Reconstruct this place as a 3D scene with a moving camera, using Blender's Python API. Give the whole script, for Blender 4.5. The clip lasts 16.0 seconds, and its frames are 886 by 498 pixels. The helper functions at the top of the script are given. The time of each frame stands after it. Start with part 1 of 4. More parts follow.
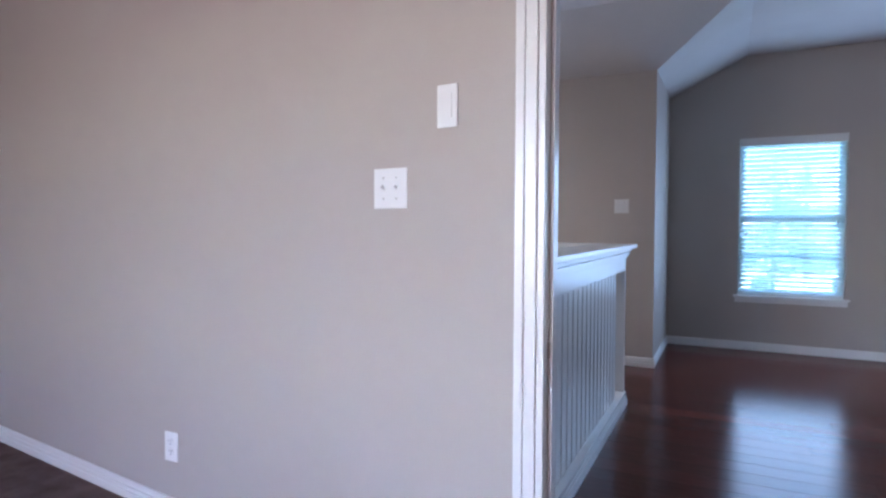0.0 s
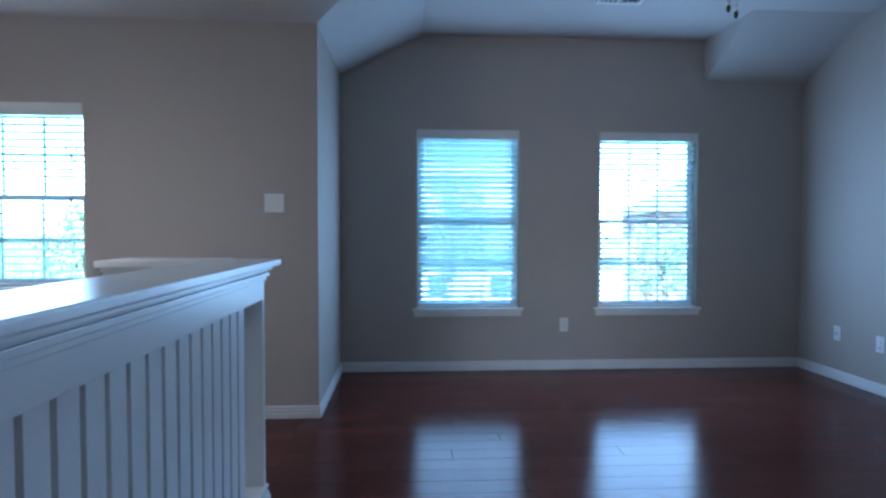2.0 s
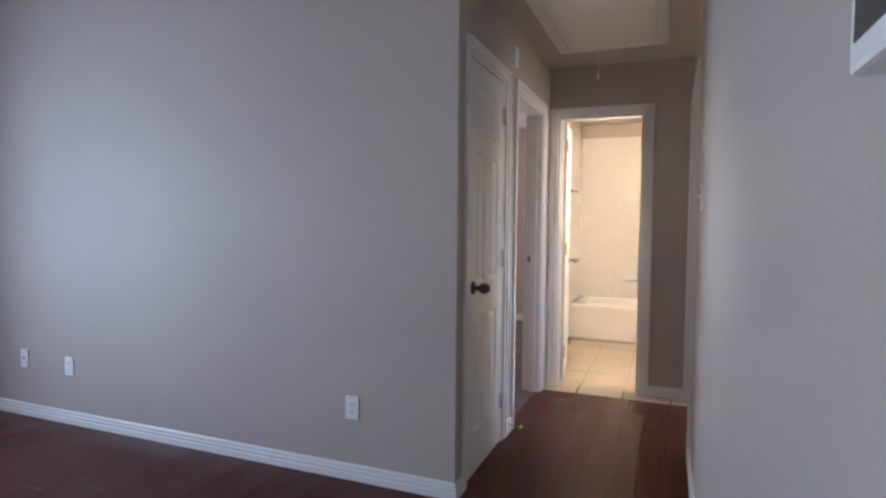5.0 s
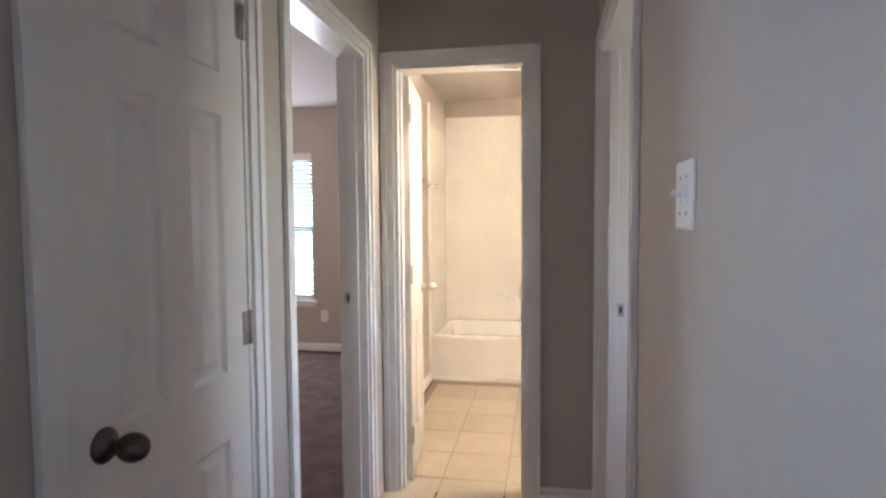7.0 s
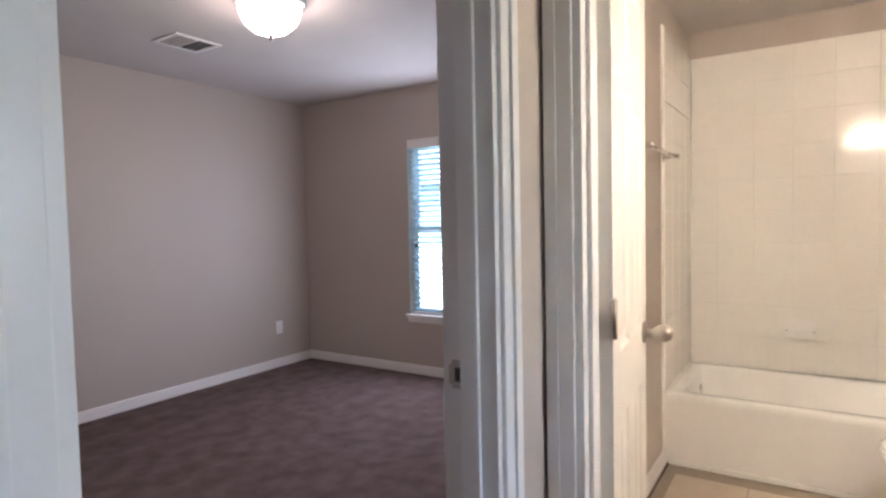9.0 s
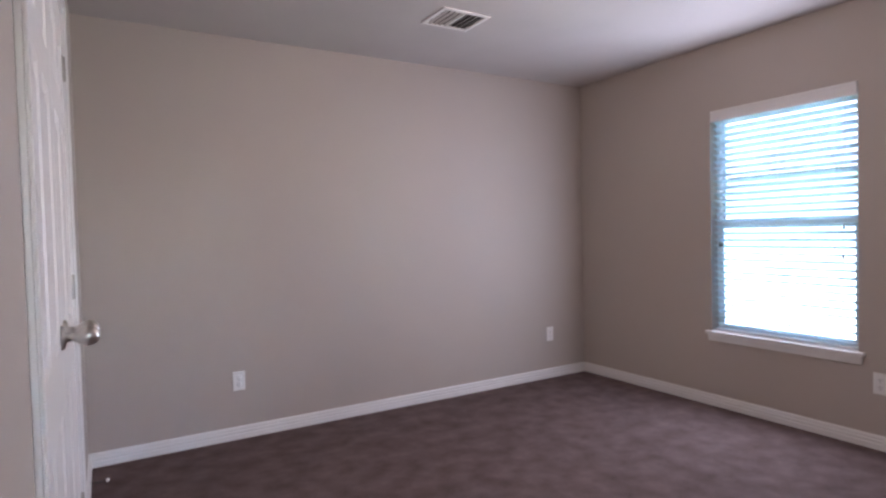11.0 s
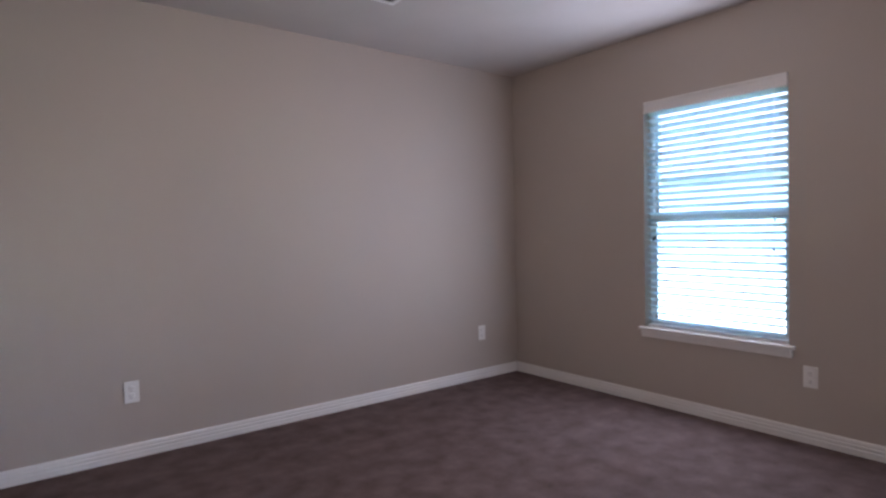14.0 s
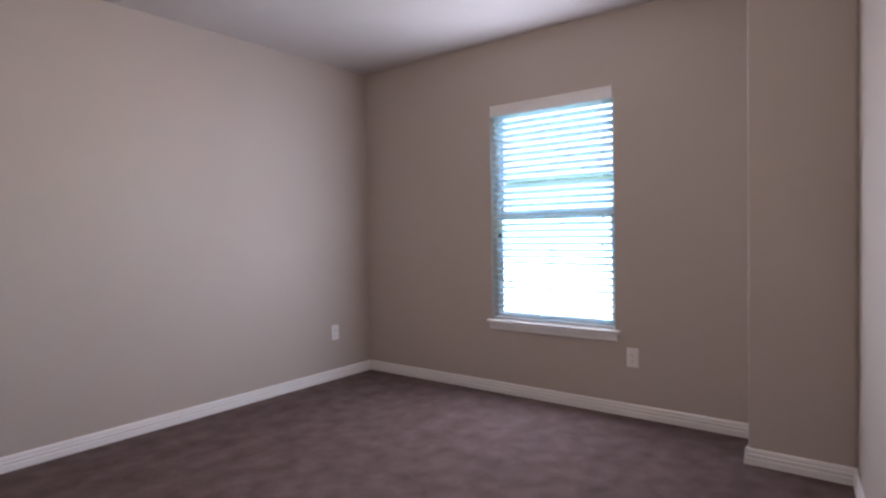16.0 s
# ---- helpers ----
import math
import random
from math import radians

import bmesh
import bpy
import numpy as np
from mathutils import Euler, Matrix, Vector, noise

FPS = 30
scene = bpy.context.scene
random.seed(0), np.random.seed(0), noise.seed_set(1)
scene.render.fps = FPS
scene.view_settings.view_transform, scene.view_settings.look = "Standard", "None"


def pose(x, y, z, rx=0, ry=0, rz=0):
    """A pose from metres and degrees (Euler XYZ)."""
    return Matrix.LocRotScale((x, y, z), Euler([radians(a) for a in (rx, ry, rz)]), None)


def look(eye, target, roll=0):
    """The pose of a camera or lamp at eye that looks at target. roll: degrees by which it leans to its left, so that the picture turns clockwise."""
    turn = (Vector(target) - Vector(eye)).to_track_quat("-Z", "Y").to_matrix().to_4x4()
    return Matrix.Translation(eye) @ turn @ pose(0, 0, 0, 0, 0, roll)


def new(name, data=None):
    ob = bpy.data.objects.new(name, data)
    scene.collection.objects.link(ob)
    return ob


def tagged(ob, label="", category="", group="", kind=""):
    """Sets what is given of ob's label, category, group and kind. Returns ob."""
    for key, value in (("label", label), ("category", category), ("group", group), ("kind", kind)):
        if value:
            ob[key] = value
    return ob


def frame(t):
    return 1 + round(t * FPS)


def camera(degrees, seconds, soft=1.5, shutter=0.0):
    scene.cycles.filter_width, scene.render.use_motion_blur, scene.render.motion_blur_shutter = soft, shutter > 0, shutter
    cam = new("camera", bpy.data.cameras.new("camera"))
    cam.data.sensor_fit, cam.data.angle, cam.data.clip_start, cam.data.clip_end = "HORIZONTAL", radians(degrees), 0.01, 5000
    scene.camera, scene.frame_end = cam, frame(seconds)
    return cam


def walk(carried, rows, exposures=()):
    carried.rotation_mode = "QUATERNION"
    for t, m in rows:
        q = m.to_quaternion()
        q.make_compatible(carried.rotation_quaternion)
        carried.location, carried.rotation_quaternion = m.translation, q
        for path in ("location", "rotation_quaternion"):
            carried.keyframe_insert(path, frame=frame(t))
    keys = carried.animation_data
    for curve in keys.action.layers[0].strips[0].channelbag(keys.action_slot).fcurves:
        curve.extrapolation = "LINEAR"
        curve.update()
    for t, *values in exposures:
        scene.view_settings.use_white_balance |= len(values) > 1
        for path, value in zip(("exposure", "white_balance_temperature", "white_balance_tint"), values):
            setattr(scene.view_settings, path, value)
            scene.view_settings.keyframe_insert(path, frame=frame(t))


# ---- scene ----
cam = camera(75.2, 16.0, soft=2.5)

PATH = [
    (0, (0.679, -0.254, 1.145), (-0.208, 1.537, 1.074), 0.2),
    (0.5, (0.708, 0.134, 1.163), (0.06, 2.025, 1.09), 0.2),
    (1, (0.674, 0.542, 1.186), (0.294, 2.505, 1.116), 0.1),
    (1.4, (0.685, 0.825, 1.176), (0.466, 2.812, 1.11), 0.2),
    (1.5, (0.677, 0.906, 1.177), (0.502, 2.898, 1.112), 0.1),
    (1.8, (0.712, 1.02, 1.181), (0.692, 3.019, 1.114), 0.3),
    (2, (0.7, 1.142, 1.171), (0.819, 3.137, 1.107), 0.1),
    (2.5, (0.759, 1.246, 1.225), (1.28, 3.176, 1.139), 0.3),
    (3, (0.961, 1.291, 1.195), (1.764, 3.121, 1.119), -0.0),
    (3.5, (1.09, 1.336, 1.163), (2.192, 3.003, 1.099), 0.0),
    (4, (1.047, 1.475, 1.257), (2.575, 2.762, 1.161), 0.5),
    (4.2, (1.105, 1.515, 1.301), (2.744, 2.655, 1.189), 0.7),
    (4.5, (1.27, 1.551, 1.27), (3.016, 2.522, 1.166), 0.6),
    (5, (1.653, 1.609, 1.277), (3.51, 2.345, 1.178), 0.5),
    (5.2, (1.809, 1.638, 1.276), (3.697, 2.292, 1.184), 0.6),
    (7.5, (3.867, 1.747, 1.369), (5.834, 2.086, 1.251), -0.5),
    (8, (4.288, 1.807, 1.343), (6.23, 2.273, 1.23), -0.7),
    (8.5, (4.635, 1.903, 1.308), (6.489, 2.648, 1.206), -0.9),
    (9, (4.896, 1.997, 1.297), (6.578, 3.076, 1.204), -1.2),
    (9.5, (5.109, 2.193, 1.299), (6.62, 3.501, 1.217), -1.5),
    (10, (5.249, 2.317, 1.299), (6.563, 3.824, 1.223), -1.5),
    (10.1, (5.242, 2.327, 1.296), (6.521, 3.863, 1.221), -1.5),
    (12.5, (5.487, 2.672, 1.155), (6.335, 4.483, 1.115), -1.3),
    (13, (5.48, 2.669, 1.166), (6.435, 4.426, 1.125), -1.4),
    (13.5, (5.479, 2.69, 1.17), (6.566, 4.368, 1.119), -1.2),
    (14, (5.488, 2.681, 1.177), (6.706, 4.266, 1.116), -1.2),
    (14.5, (5.503, 2.676, 1.192), (6.844, 4.158, 1.118), -1.2),
    (15, (5.513, 2.672, 1.163), (6.961, 4.05, 1.097), -1.2),
    (15.5, (5.472, 2.714, 1.152), (7.011, 3.99, 1.086), -1.1),
    (16, (5.483, 2.701, 1.138), (7.065, 3.924, 1.077), -1.1),
]
EXPOSURES = [(0.0, 4.5, 5750, 23), (0.5, 4.3, 5400, 14), (1.0, 4.2, 5200, 11), (1.5, 4.2, 5050, 11), (2.0, 4.15, 5100, 11), (3.0, 4.5, 5900, 24), (3.5, 4.4, 5950, 22), (5.0, 4.8, 6750, 28), (7.5, 4.85, 6500, 23), (8.5, 4.5, 6300, 24), (9.5, 4.3, 6200, 28), (10.1, 4.45, 6200, 29), (12.5, 4.55, 6200, 28), (13.0, 4.45, 6200, 28), (14.0, 4.15, 6150, 26), (15.0, 4.3, 6250, 26), (16.0, 4.5, 6300, 26)]
walk(cam, [(t, look(eye, target, roll)) for t, eye, target, roll in PATH], EXPOSURES)
SKY = 0.15

# ---- world, sun, large lights ----
world = bpy.data.worlds.new("sky")
scene.world = world
world.use_nodes = True
wn = world.node_tree.nodes
sky = wn.new("ShaderNodeTexSky")
sky.sky_type = "NISHITA"
sky.sun_disc = False
sky.sun_elevation = radians(48)
sky.sun_rotation = radians(200)
wn["Background"].inputs["Strength"].default_value = SKY
world.node_tree.links.new(sky.outputs["Color"], wn["Background"].inputs["Color"])


def lamp(name, kind, m, energy, color, size=None, size_y=None):
    d = bpy.data.lights.new(name, kind)
    d.energy, d.color = energy, color
    if kind == "AREA":
        d.shape, d.size, d.size_y = "RECTANGLE", size, size_y or size
    if kind == "POINT":
        d.shadow_soft_size = size
    if kind == "SUN":
        d.angle = size
    o = new(name, d)
    o.matrix_world = m
    return o


lamp("sun", "SUN", look((-6, -14, 18), (0, 0, 0)), 3.0, (1, 0.94, 0.85), radians(0.6))

# area lamps added just inside each window, in place of its daylight
for nm, m, w, h, e, col in (
    ("daylight_loft", pose(1.193, 5.895, 1.25, 90, 0, 180), 0.85, 1.4, 0.95, (0.48, 0.72, 1.0)),
    ("daylight_loft", pose(2.72, 5.895, 1.25, 90, 0, 180), 0.85, 1.4, 1.65, (0.48, 0.72, 1.0)),
    ("daylight_stair", pose(-1.67, 4.73, 1.4, 90, 0, 180), 0.78, 1.1, 1.1, (0.66, 0.82, 1.0)),
    ("daylight_bedroom", pose(8.87, 4.456, 1.26, 90, 0, 90), 0.9, 1.45, 1.7, (0.82, 0.9, 1.0)),
    # fill lamp at an added, unseen window; brightens the hallway through the side room
    ("fill_side_room", pose(5.6, -0.58, 1.5, 90, 0, 0), 0.75, 0.95, 0.7, (1.0, 0.93, 0.9)),
    # warm fill lamp at the study's added back window, never in view
    ("fill_study", pose(-0.5, -2.58, 1.35, 90, 0, 0), 1.15, 1.45, 2.6, (1.0, 0.84, 0.88)),
):
    lamp(nm, "AREA", m, e, col, w, h)

# ---- materials ----
def mat(name, base, rough=0.5, metal=0.0, var=0.06, scale=6.0, bump=0.0, bscale=200.0, spec=0.5, obj=0.0, stretch=None):
    """Principled surface with broad and fine colour variation and a fine relief."""
    m = bpy.data.materials.new(name)
    m.use_nodes = True
    nt = m.node_tree
    n, l = nt.nodes, nt.links
    b = n["Principled BSDF"]
    b.inputs["Roughness"].default_value = rough
    b.inputs["Metallic"].default_value = metal
    b.inputs["Specular IOR Level"].default_value = spec
    geo = n.new("ShaderNodeNewGeometry")
    mp = n.new("ShaderNodeMapping")
    l.new(geo.outputs["Position"], mp.inputs["Vector"])
    if stretch:
        mp.inputs["Scale"].default_value = stretch
    big = n.new("ShaderNodeTexNoise")
    big.inputs["Scale"].default_value = scale
    big.inputs["Detail"].default_value = 5
    l.new(mp.outputs["Vector"], big.inputs["Vector"])
    fine = n.new("ShaderNodeTexNoise")
    fine.inputs["Scale"].default_value = bscale
    fine.inputs["Detail"].default_value = 3
    l.new(mp.outputs["Vector"], fine.inputs["Vector"])
    add = n.new("ShaderNodeMath")
    add.operation = "ADD"
    l.new(big.outputs["Fac"], add.inputs[0])
    mul = n.new("ShaderNodeMath")
    mul.operation = "MULTIPLY"
    mul.inputs[1].default_value = 0.5
    l.new(fine.outputs["Fac"], mul.inputs[0])
    l.new(mul.outputs[0], add.inputs[1])
    last = add
    if obj:
        oi = n.new("ShaderNodeObjectInfo")
        om = n.new("ShaderNodeMath")
        om.operation = "MULTIPLY_ADD"
        om.inputs[1].default_value = obj
        l.new(oi.outputs["Random"], om.inputs[0])
        l.new(add.outputs[0], om.inputs[2])
        last = om
    ramp = n.new("ShaderNodeMapRange")
    ramp.inputs["From Min"].default_value = 0.45
    ramp.inputs["From Max"].default_value = 1.05 + obj
    ramp.inputs["To Min"].default_value = 1 - var
    ramp.inputs["To Max"].default_value = 1 + var
    l.new(last.outputs[0], ramp.inputs["Value"])
    vm = n.new("ShaderNodeVectorMath")
    vm.operation = "SCALE"
    vm.inputs[0].default_value = base[:3]
    l.new(ramp.outputs["Result"], vm.inputs["Scale"])
    l.new(vm.outputs["Vector"], b.inputs["Base Color"])
    if bump:
        bp = n.new("ShaderNodeBump")
        bp.inputs["Strength"].default_value = bump
        bp.inputs["Distance"].default_value = 0.004
        l.new(fine.outputs["Fac"], bp.inputs["Height"])
        l.new(bp.outputs["Normal"], b.inputs["Normal"])
    return m


def glow(name, color, strength):
    m = bpy.data.materials.new(name)
    m.use_nodes = True
    b = m.node_tree.nodes["Principled BSDF"]
    b.inputs["Base Color"].default_value = (0.9, 0.87, 0.8, 1)
    b.inputs["Roughness"].default_value = 0.25
    b.inputs["Emission Color"].default_value = (*color, 1)
    b.inputs["Emission Strength"].default_value = strength
    return m


M_wall = mat("wall_paint", (0.47, 0.415, 0.365), 0.55, var=0.03, scale=1.5, bump=0.16, bscale=170, spec=0.35)
M_ceil = mat("ceiling_paint", (0.56, 0.52, 0.49), 0.8, var=0.04, scale=3, bump=0.35, bscale=70, spec=0.2)
M_trim = mat("trim_paint", (0.78, 0.765, 0.74), 0.28, var=0.03, scale=4, bump=0.05, bscale=60)
M_door = mat("door_paint", (0.78, 0.76, 0.72), 0.32, var=0.03, scale=3, bump=0.06, bscale=90)
M_plate = mat("plate_plastic", (0.82, 0.81, 0.78), 0.35, var=0.02)
# dark colour that stands for the shade inside slots, holes and ducts
M_hole_shade = mat("hole_shade", (0.05, 0.045, 0.04), 0.6, var=0.1)
M_wood = mat("cherry_floor", (0.098, 0.032, 0.024), 0.17, var=0.3, scale=5.5, bump=0.05, bscale=45, spec=0.11, obj=0.45, stretch=(1.0, 9.0, 1.0))
M_joint = mat("floor_joint", (0.02, 0.009, 0.007), 0.5, var=0.2)
M_carpet = mat("carpet", (0.125, 0.09, 0.085), 0.95, var=0.38, scale=8, bump=1.0, bscale=170, spec=0.1)
M_nickel = mat("satin_nickel", (0.5, 0.47, 0.43), 0.28, metal=1.0, var=0.08, scale=30)
M_bronze = mat("dark_bronze", (0.12, 0.1, 0.09), 0.3, metal=1.0, var=0.2, scale=30)
M_chrome = mat("chrome", (0.8, 0.8, 0.8), 0.08, metal=1.0, var=0.02)
M_tile = mat("wall_tile", (0.83, 0.81, 0.76), 0.12, var=0.02, scale=2, bump=0.02, bscale=20, obj=0.2)
M_grout = mat("grout", (0.8, 0.78, 0.73), 0.8, var=0.08, scale=20)
M_ftile = mat("floor_tile", (0.52, 0.44, 0.34), 0.35, var=0.12, scale=9, bump=0.05, bscale=60, obj=0.3)
M_fgrout = mat("floor_grout", (0.33, 0.28, 0.22), 0.85, var=0.1, scale=30)
M_tub = mat("tub_enamel", (0.84, 0.83, 0.8), 0.12, var=0.015)
M_ceramic = mat("ceramic", (0.85, 0.84, 0.81), 0.1, var=0.01)
M_vinyl = mat("window_vinyl", (0.8, 0.8, 0.79), 0.4, var=0.02)
M_lcd = mat("thermostat_screen", (0.09, 0.1, 0.09), 0.2, var=0.05)
M_blade = mat("fan_blade", (0.72, 0.72, 0.72), 0.35, var=0.04)
M_ground = mat("lawn", (0.07, 0.11, 0.035), 0.95, var=0.4, scale=0.7, bump=0.5, bscale=30)
M_road = mat("asphalt", (0.06, 0.06, 0.06), 0.9, var=0.2, scale=1.5)
M_brick = mat("house_brick", (0.33, 0.2, 0.15), 0.85, var=0.25, scale=4, bump=0.4, bscale=30)
M_siding = mat("house_siding", (0.5, 0.46, 0.4), 0.7, var=0.1, scale=2)
# near-white stand-in for the overbright view from the bedroom window
M_pale = mat("house_white_fill", (0.78, 0.77, 0.74), 0.7, var=0.04, scale=2)
M_roof = mat("roof_shingle", (0.13, 0.12, 0.115), 0.9, var=0.3, scale=6, bump=0.5, bscale=20)
M_bark = mat("bark", (0.1, 0.075, 0.055), 0.9, var=0.4, scale=9, bump=0.8, bscale=25)
M_leaf = mat("leaf", (0.13, 0.19, 0.09), 0.6, var=0.45, scale=3)
M_carbody = mat("car_paint", (0.6, 0.62, 0.64), 0.25, var=0.02)
M_rubber = mat("rubber", (0.03, 0.03, 0.03), 0.8)
M_darkglass = mat("dark_glass", (0.03, 0.04, 0.05), 0.08)
M_bowl = glow("chandelier_glass_lit", (1.0, 0.9, 0.78), 4.2)
M_dome = glow("dome_glass_lit", (1.0, 0.84, 0.68), 1.7)
M_bulb = glow("bulb_lit", (1.0, 0.92, 0.69), 8.5)


def slat_mat():
    m = bpy.data.materials.new("blind_slat")
    m.use_nodes = True
    n, l = m.node_tree.nodes, m.node_tree.links
    b = n["Principled BSDF"]
    b.inputs["Base Color"].default_value = (0.82, 0.83, 0.82, 1)
    b.inputs["Roughness"].default_value = 0.4
    tr = n.new("ShaderNodeBsdfTranslucent")
    tr.inputs["Color"].default_value = (0.74, 0.85, 0.87, 1)
    mx = n.new("ShaderNodeMixShader")
    mx.inputs[0].default_value = 0.65
    l.new(b.outputs[0], mx.inputs[1])
    l.new(tr.outputs[0], mx.inputs[2])
    l.new(mx.outputs[0], n["Material Output"].inputs["Surface"])
    return m


def glass_mat():
    m = bpy.data.materials.new("window_glass")
    m.use_nodes = True
    n, l = m.node_tree.nodes, m.node_tree.links
    tr = n.new("ShaderNodeBsdfTransparent")
    tr.inputs["Color"].default_value = (0.82, 0.95, 0.98, 1)
    gl = n.new("ShaderNodeBsdfGlossy")
    gl.inputs["Roughness"].default_value = 0.02
    fr = n.new("ShaderNodeFresnel")
    fr.inputs["IOR"].default_value = 1.45
    mx = n.new("ShaderNodeMixShader")
    l.new(fr.outputs[0], mx.inputs[0])
    l.new(tr.outputs[0], mx.inputs[1])
    l.new(gl.outputs[0], mx.inputs[2])
    l.new(mx.outputs[0], n["Material Output"].inputs["Surface"])
    return m


M_slat, M_glass = slat_mat(), glass_mat()

# ---- mesh helpers ----
def box(bm, a, b, bevel=0.0):
    """Axis-aligned block from corner a to corner b, its edges rounded by bevel."""
    lo = [min(p, q) for p, q in zip(a, b)]
    hi = [max(p, q) for p, q in zip(a, b)]
    r = bmesh.ops.create_cube(bm, size=1.0)
    for v in r["verts"]:
        v.co = Vector([lo[i] + (v.co[i] + 0.5) * (hi[i] - lo[i]) for i in range(3)])
    if bevel:
        ed = {e for v in r["verts"] for e in v.link_edges}
        bmesh.ops.bevel(bm, geom=list(ed), offset=bevel, segments=2, affect="EDGES", profile=0.6)
    return bm


def boxes(*items, bevel=0.0):
    bm = bmesh.new()
    for a, b in items:
        box(bm, a, b, bevel)
    return bm


def lathe(profile, m=None, seg=24):
    """Surface of revolution about z of (radius, height) pairs, placed by m."""
    bm = bmesh.new()
    rings = []
    for r, z in profile:
        if r < 1e-5:
            rings.append([bm.verts.new((0, 0, z))])
        else:
            rings.append([bm.verts.new((r * math.cos(2 * math.pi * k / seg), r * math.sin(2 * math.pi * k / seg), z)) for k in range(seg)])
    for p, q in zip(rings, rings[1:]):
        for k in range(seg):
            f = [p[k % len(p)], p[(k + 1) % len(p)], q[(k + 1) % len(q)], q[k % len(q)]]
            f = list(dict.fromkeys(f))
            if len(f) > 2:
                bm.faces.new(f)
    bmesh.ops.recalc_face_normals(bm, faces=bm.faces)
    for f in bm.faces:
        f.smooth = True
    if m is not None:
        bm.transform(m)
    return bm


def tube(points, radius, seg=8):
    """Round bar along a polyline; radius may be a list."""
    bm = bmesh.new()
    pts = [Vector(p) for p in points]
    rings = []
    for i, p in enumerate(pts):
        d = (pts[min(i + 1, len(pts) - 1)] - pts[max(i - 1, 0)]).normalized()
        u = d.orthogonal().normalized() if i == 0 else (rings_u - d * rings_u.dot(d)).normalized()
        rings_u = u
        w = d.cross(u)
        r = radius[i] if isinstance(radius, (list, tuple)) else radius
        rings.append([bm.verts.new(p + r * (math.cos(2 * math.pi * k / seg) * u + math.sin(2 * math.pi * k / seg) * w)) for k in range(seg)])
    for p, q in zip(rings, rings[1:]):
        for k in range(seg):
            bm.faces.new((p[k], p[(k + 1) % seg], q[(k + 1) % seg], q[k]))
    bm.faces.new(rings[0][::-1])
    bm.faces.new(rings[-1])
    for f in bm.faces:
        f.smooth = True
    bmesh.ops.recalc_face_normals(bm, faces=bm.faces)
    return bm


def mesh_of(name, bm, material):
    me = bpy.data.meshes.new(name)
    bm.to_mesh(me)
    bm.free()
    me.materials.append(material)
    return me


def part(name, bm, material, parent=None, label=""):
    o = new(name, mesh_of(name, bm, material))
    if parent:
        o.parent = parent
    return tagged(o, label)


def share(name, me, parent, loc, rot=(0, 0, 0)):
    """A piece on mesh data that it shares with its like."""
    o = new(name, me)
    o.parent = parent
    o.location, o.rotation_euler = loc, rot
    return o


def thing(name, m, label, category, group=""):
    o = new(name)
    o.empty_display_size = 0.1
    o.matrix_world = m
    return tagged(o, label, category, group)


def structure(name, bm, material, label, category=""):
    return tagged(part(name, bm, material), label, category, kind="structure")


def wall(name, axis, c0, c1, a0, a1, z0, z1, holes=(), label="greige painted drywall wall with a light orange-peel texture", material=None):
    """Wall slab: axis 'x' runs along x between y=c0 and c1; holes are (a0, a1, z0, z1) through it."""
    bm = bmesh.new()
    cuts = sorted({a0, a1, *[h[0] for h in holes], *[h[1] for h in holes]})
    for p, q in zip(cuts, cuts[1:]):
        spans, mid = [(z0, z1)], (p + q) / 2
        for h in holes:
            if h[0] < mid < h[1]:
                spans = [s for lo, hi in spans for s in ((lo, min(hi, h[2])), (max(lo, h[3]), hi)) if s[1] - s[0] > 1e-4]
        for lo, hi in spans:
            if axis == "x":
                box(bm, (p, c0, lo), (q, c1, hi))
            else:
                box(bm, (c0, p, lo), (c1, q, hi))
    bmesh.ops.remove_doubles(bm, verts=bm.verts, dist=1e-5)
    return structure(name, bm, material or M_wall, label, "wall")


def baseboard(p, q, n, h=0.078):
    """White baseboard from p to q on the floor plan, standing proud along n."""
    bm = bmesh.new()
    prof = [(0, 0), (0.015, 0), (0.015, h * 0.4), (0.0105, h * 0.44), (0.0105, h * 0.49), (0.0135, h * 0.53), (0.0135, h * 0.66), (0.009, h * 0.7), (0.009, h * 0.75), (0.011, h * 0.79), (0.009, h * 0.93), (0.005, h), (0, h)]
    ends = [[bm.verts.new((e[0] + n[0] * d, e[1] + n[1] * d, z + 0.001)) for d, z in prof] for e in (p, q)]
    for k in range(len(prof)):
        j = (k + 1) % len(prof)
        bm.faces.new((ends[0][k], ends[0][j], ends[1][j], ends[1][k]))
    bm.faces.new(ends[0])
    bm.faces.new(ends[1][::-1])
    bmesh.ops.recalc_face_normals(bm, faces=bm.faces)
    return structure("baseboard", bm, M_trim, "white painted moulded baseboard along the wall", "baseboard")

# ---- the large structure ----
LZ, HZ, TOP = 2.775, 2.44, 3.0
X0, XR, YW = 0.14, 4.07, 5.91
XB, YB = 8.885, 6.115
YH, YR = 2.50, 1.485
XD = 6.10

WIN_A = (0.765, 1.622, 0.508, 2.005)
WIN_B = (2.297, 3.152, 0.508, 2.0)
WIN_S = (-2.09, -1.255, 0.81, 1.935)
WIN_C = (4.014, 4.898, 0.5, 2.0)

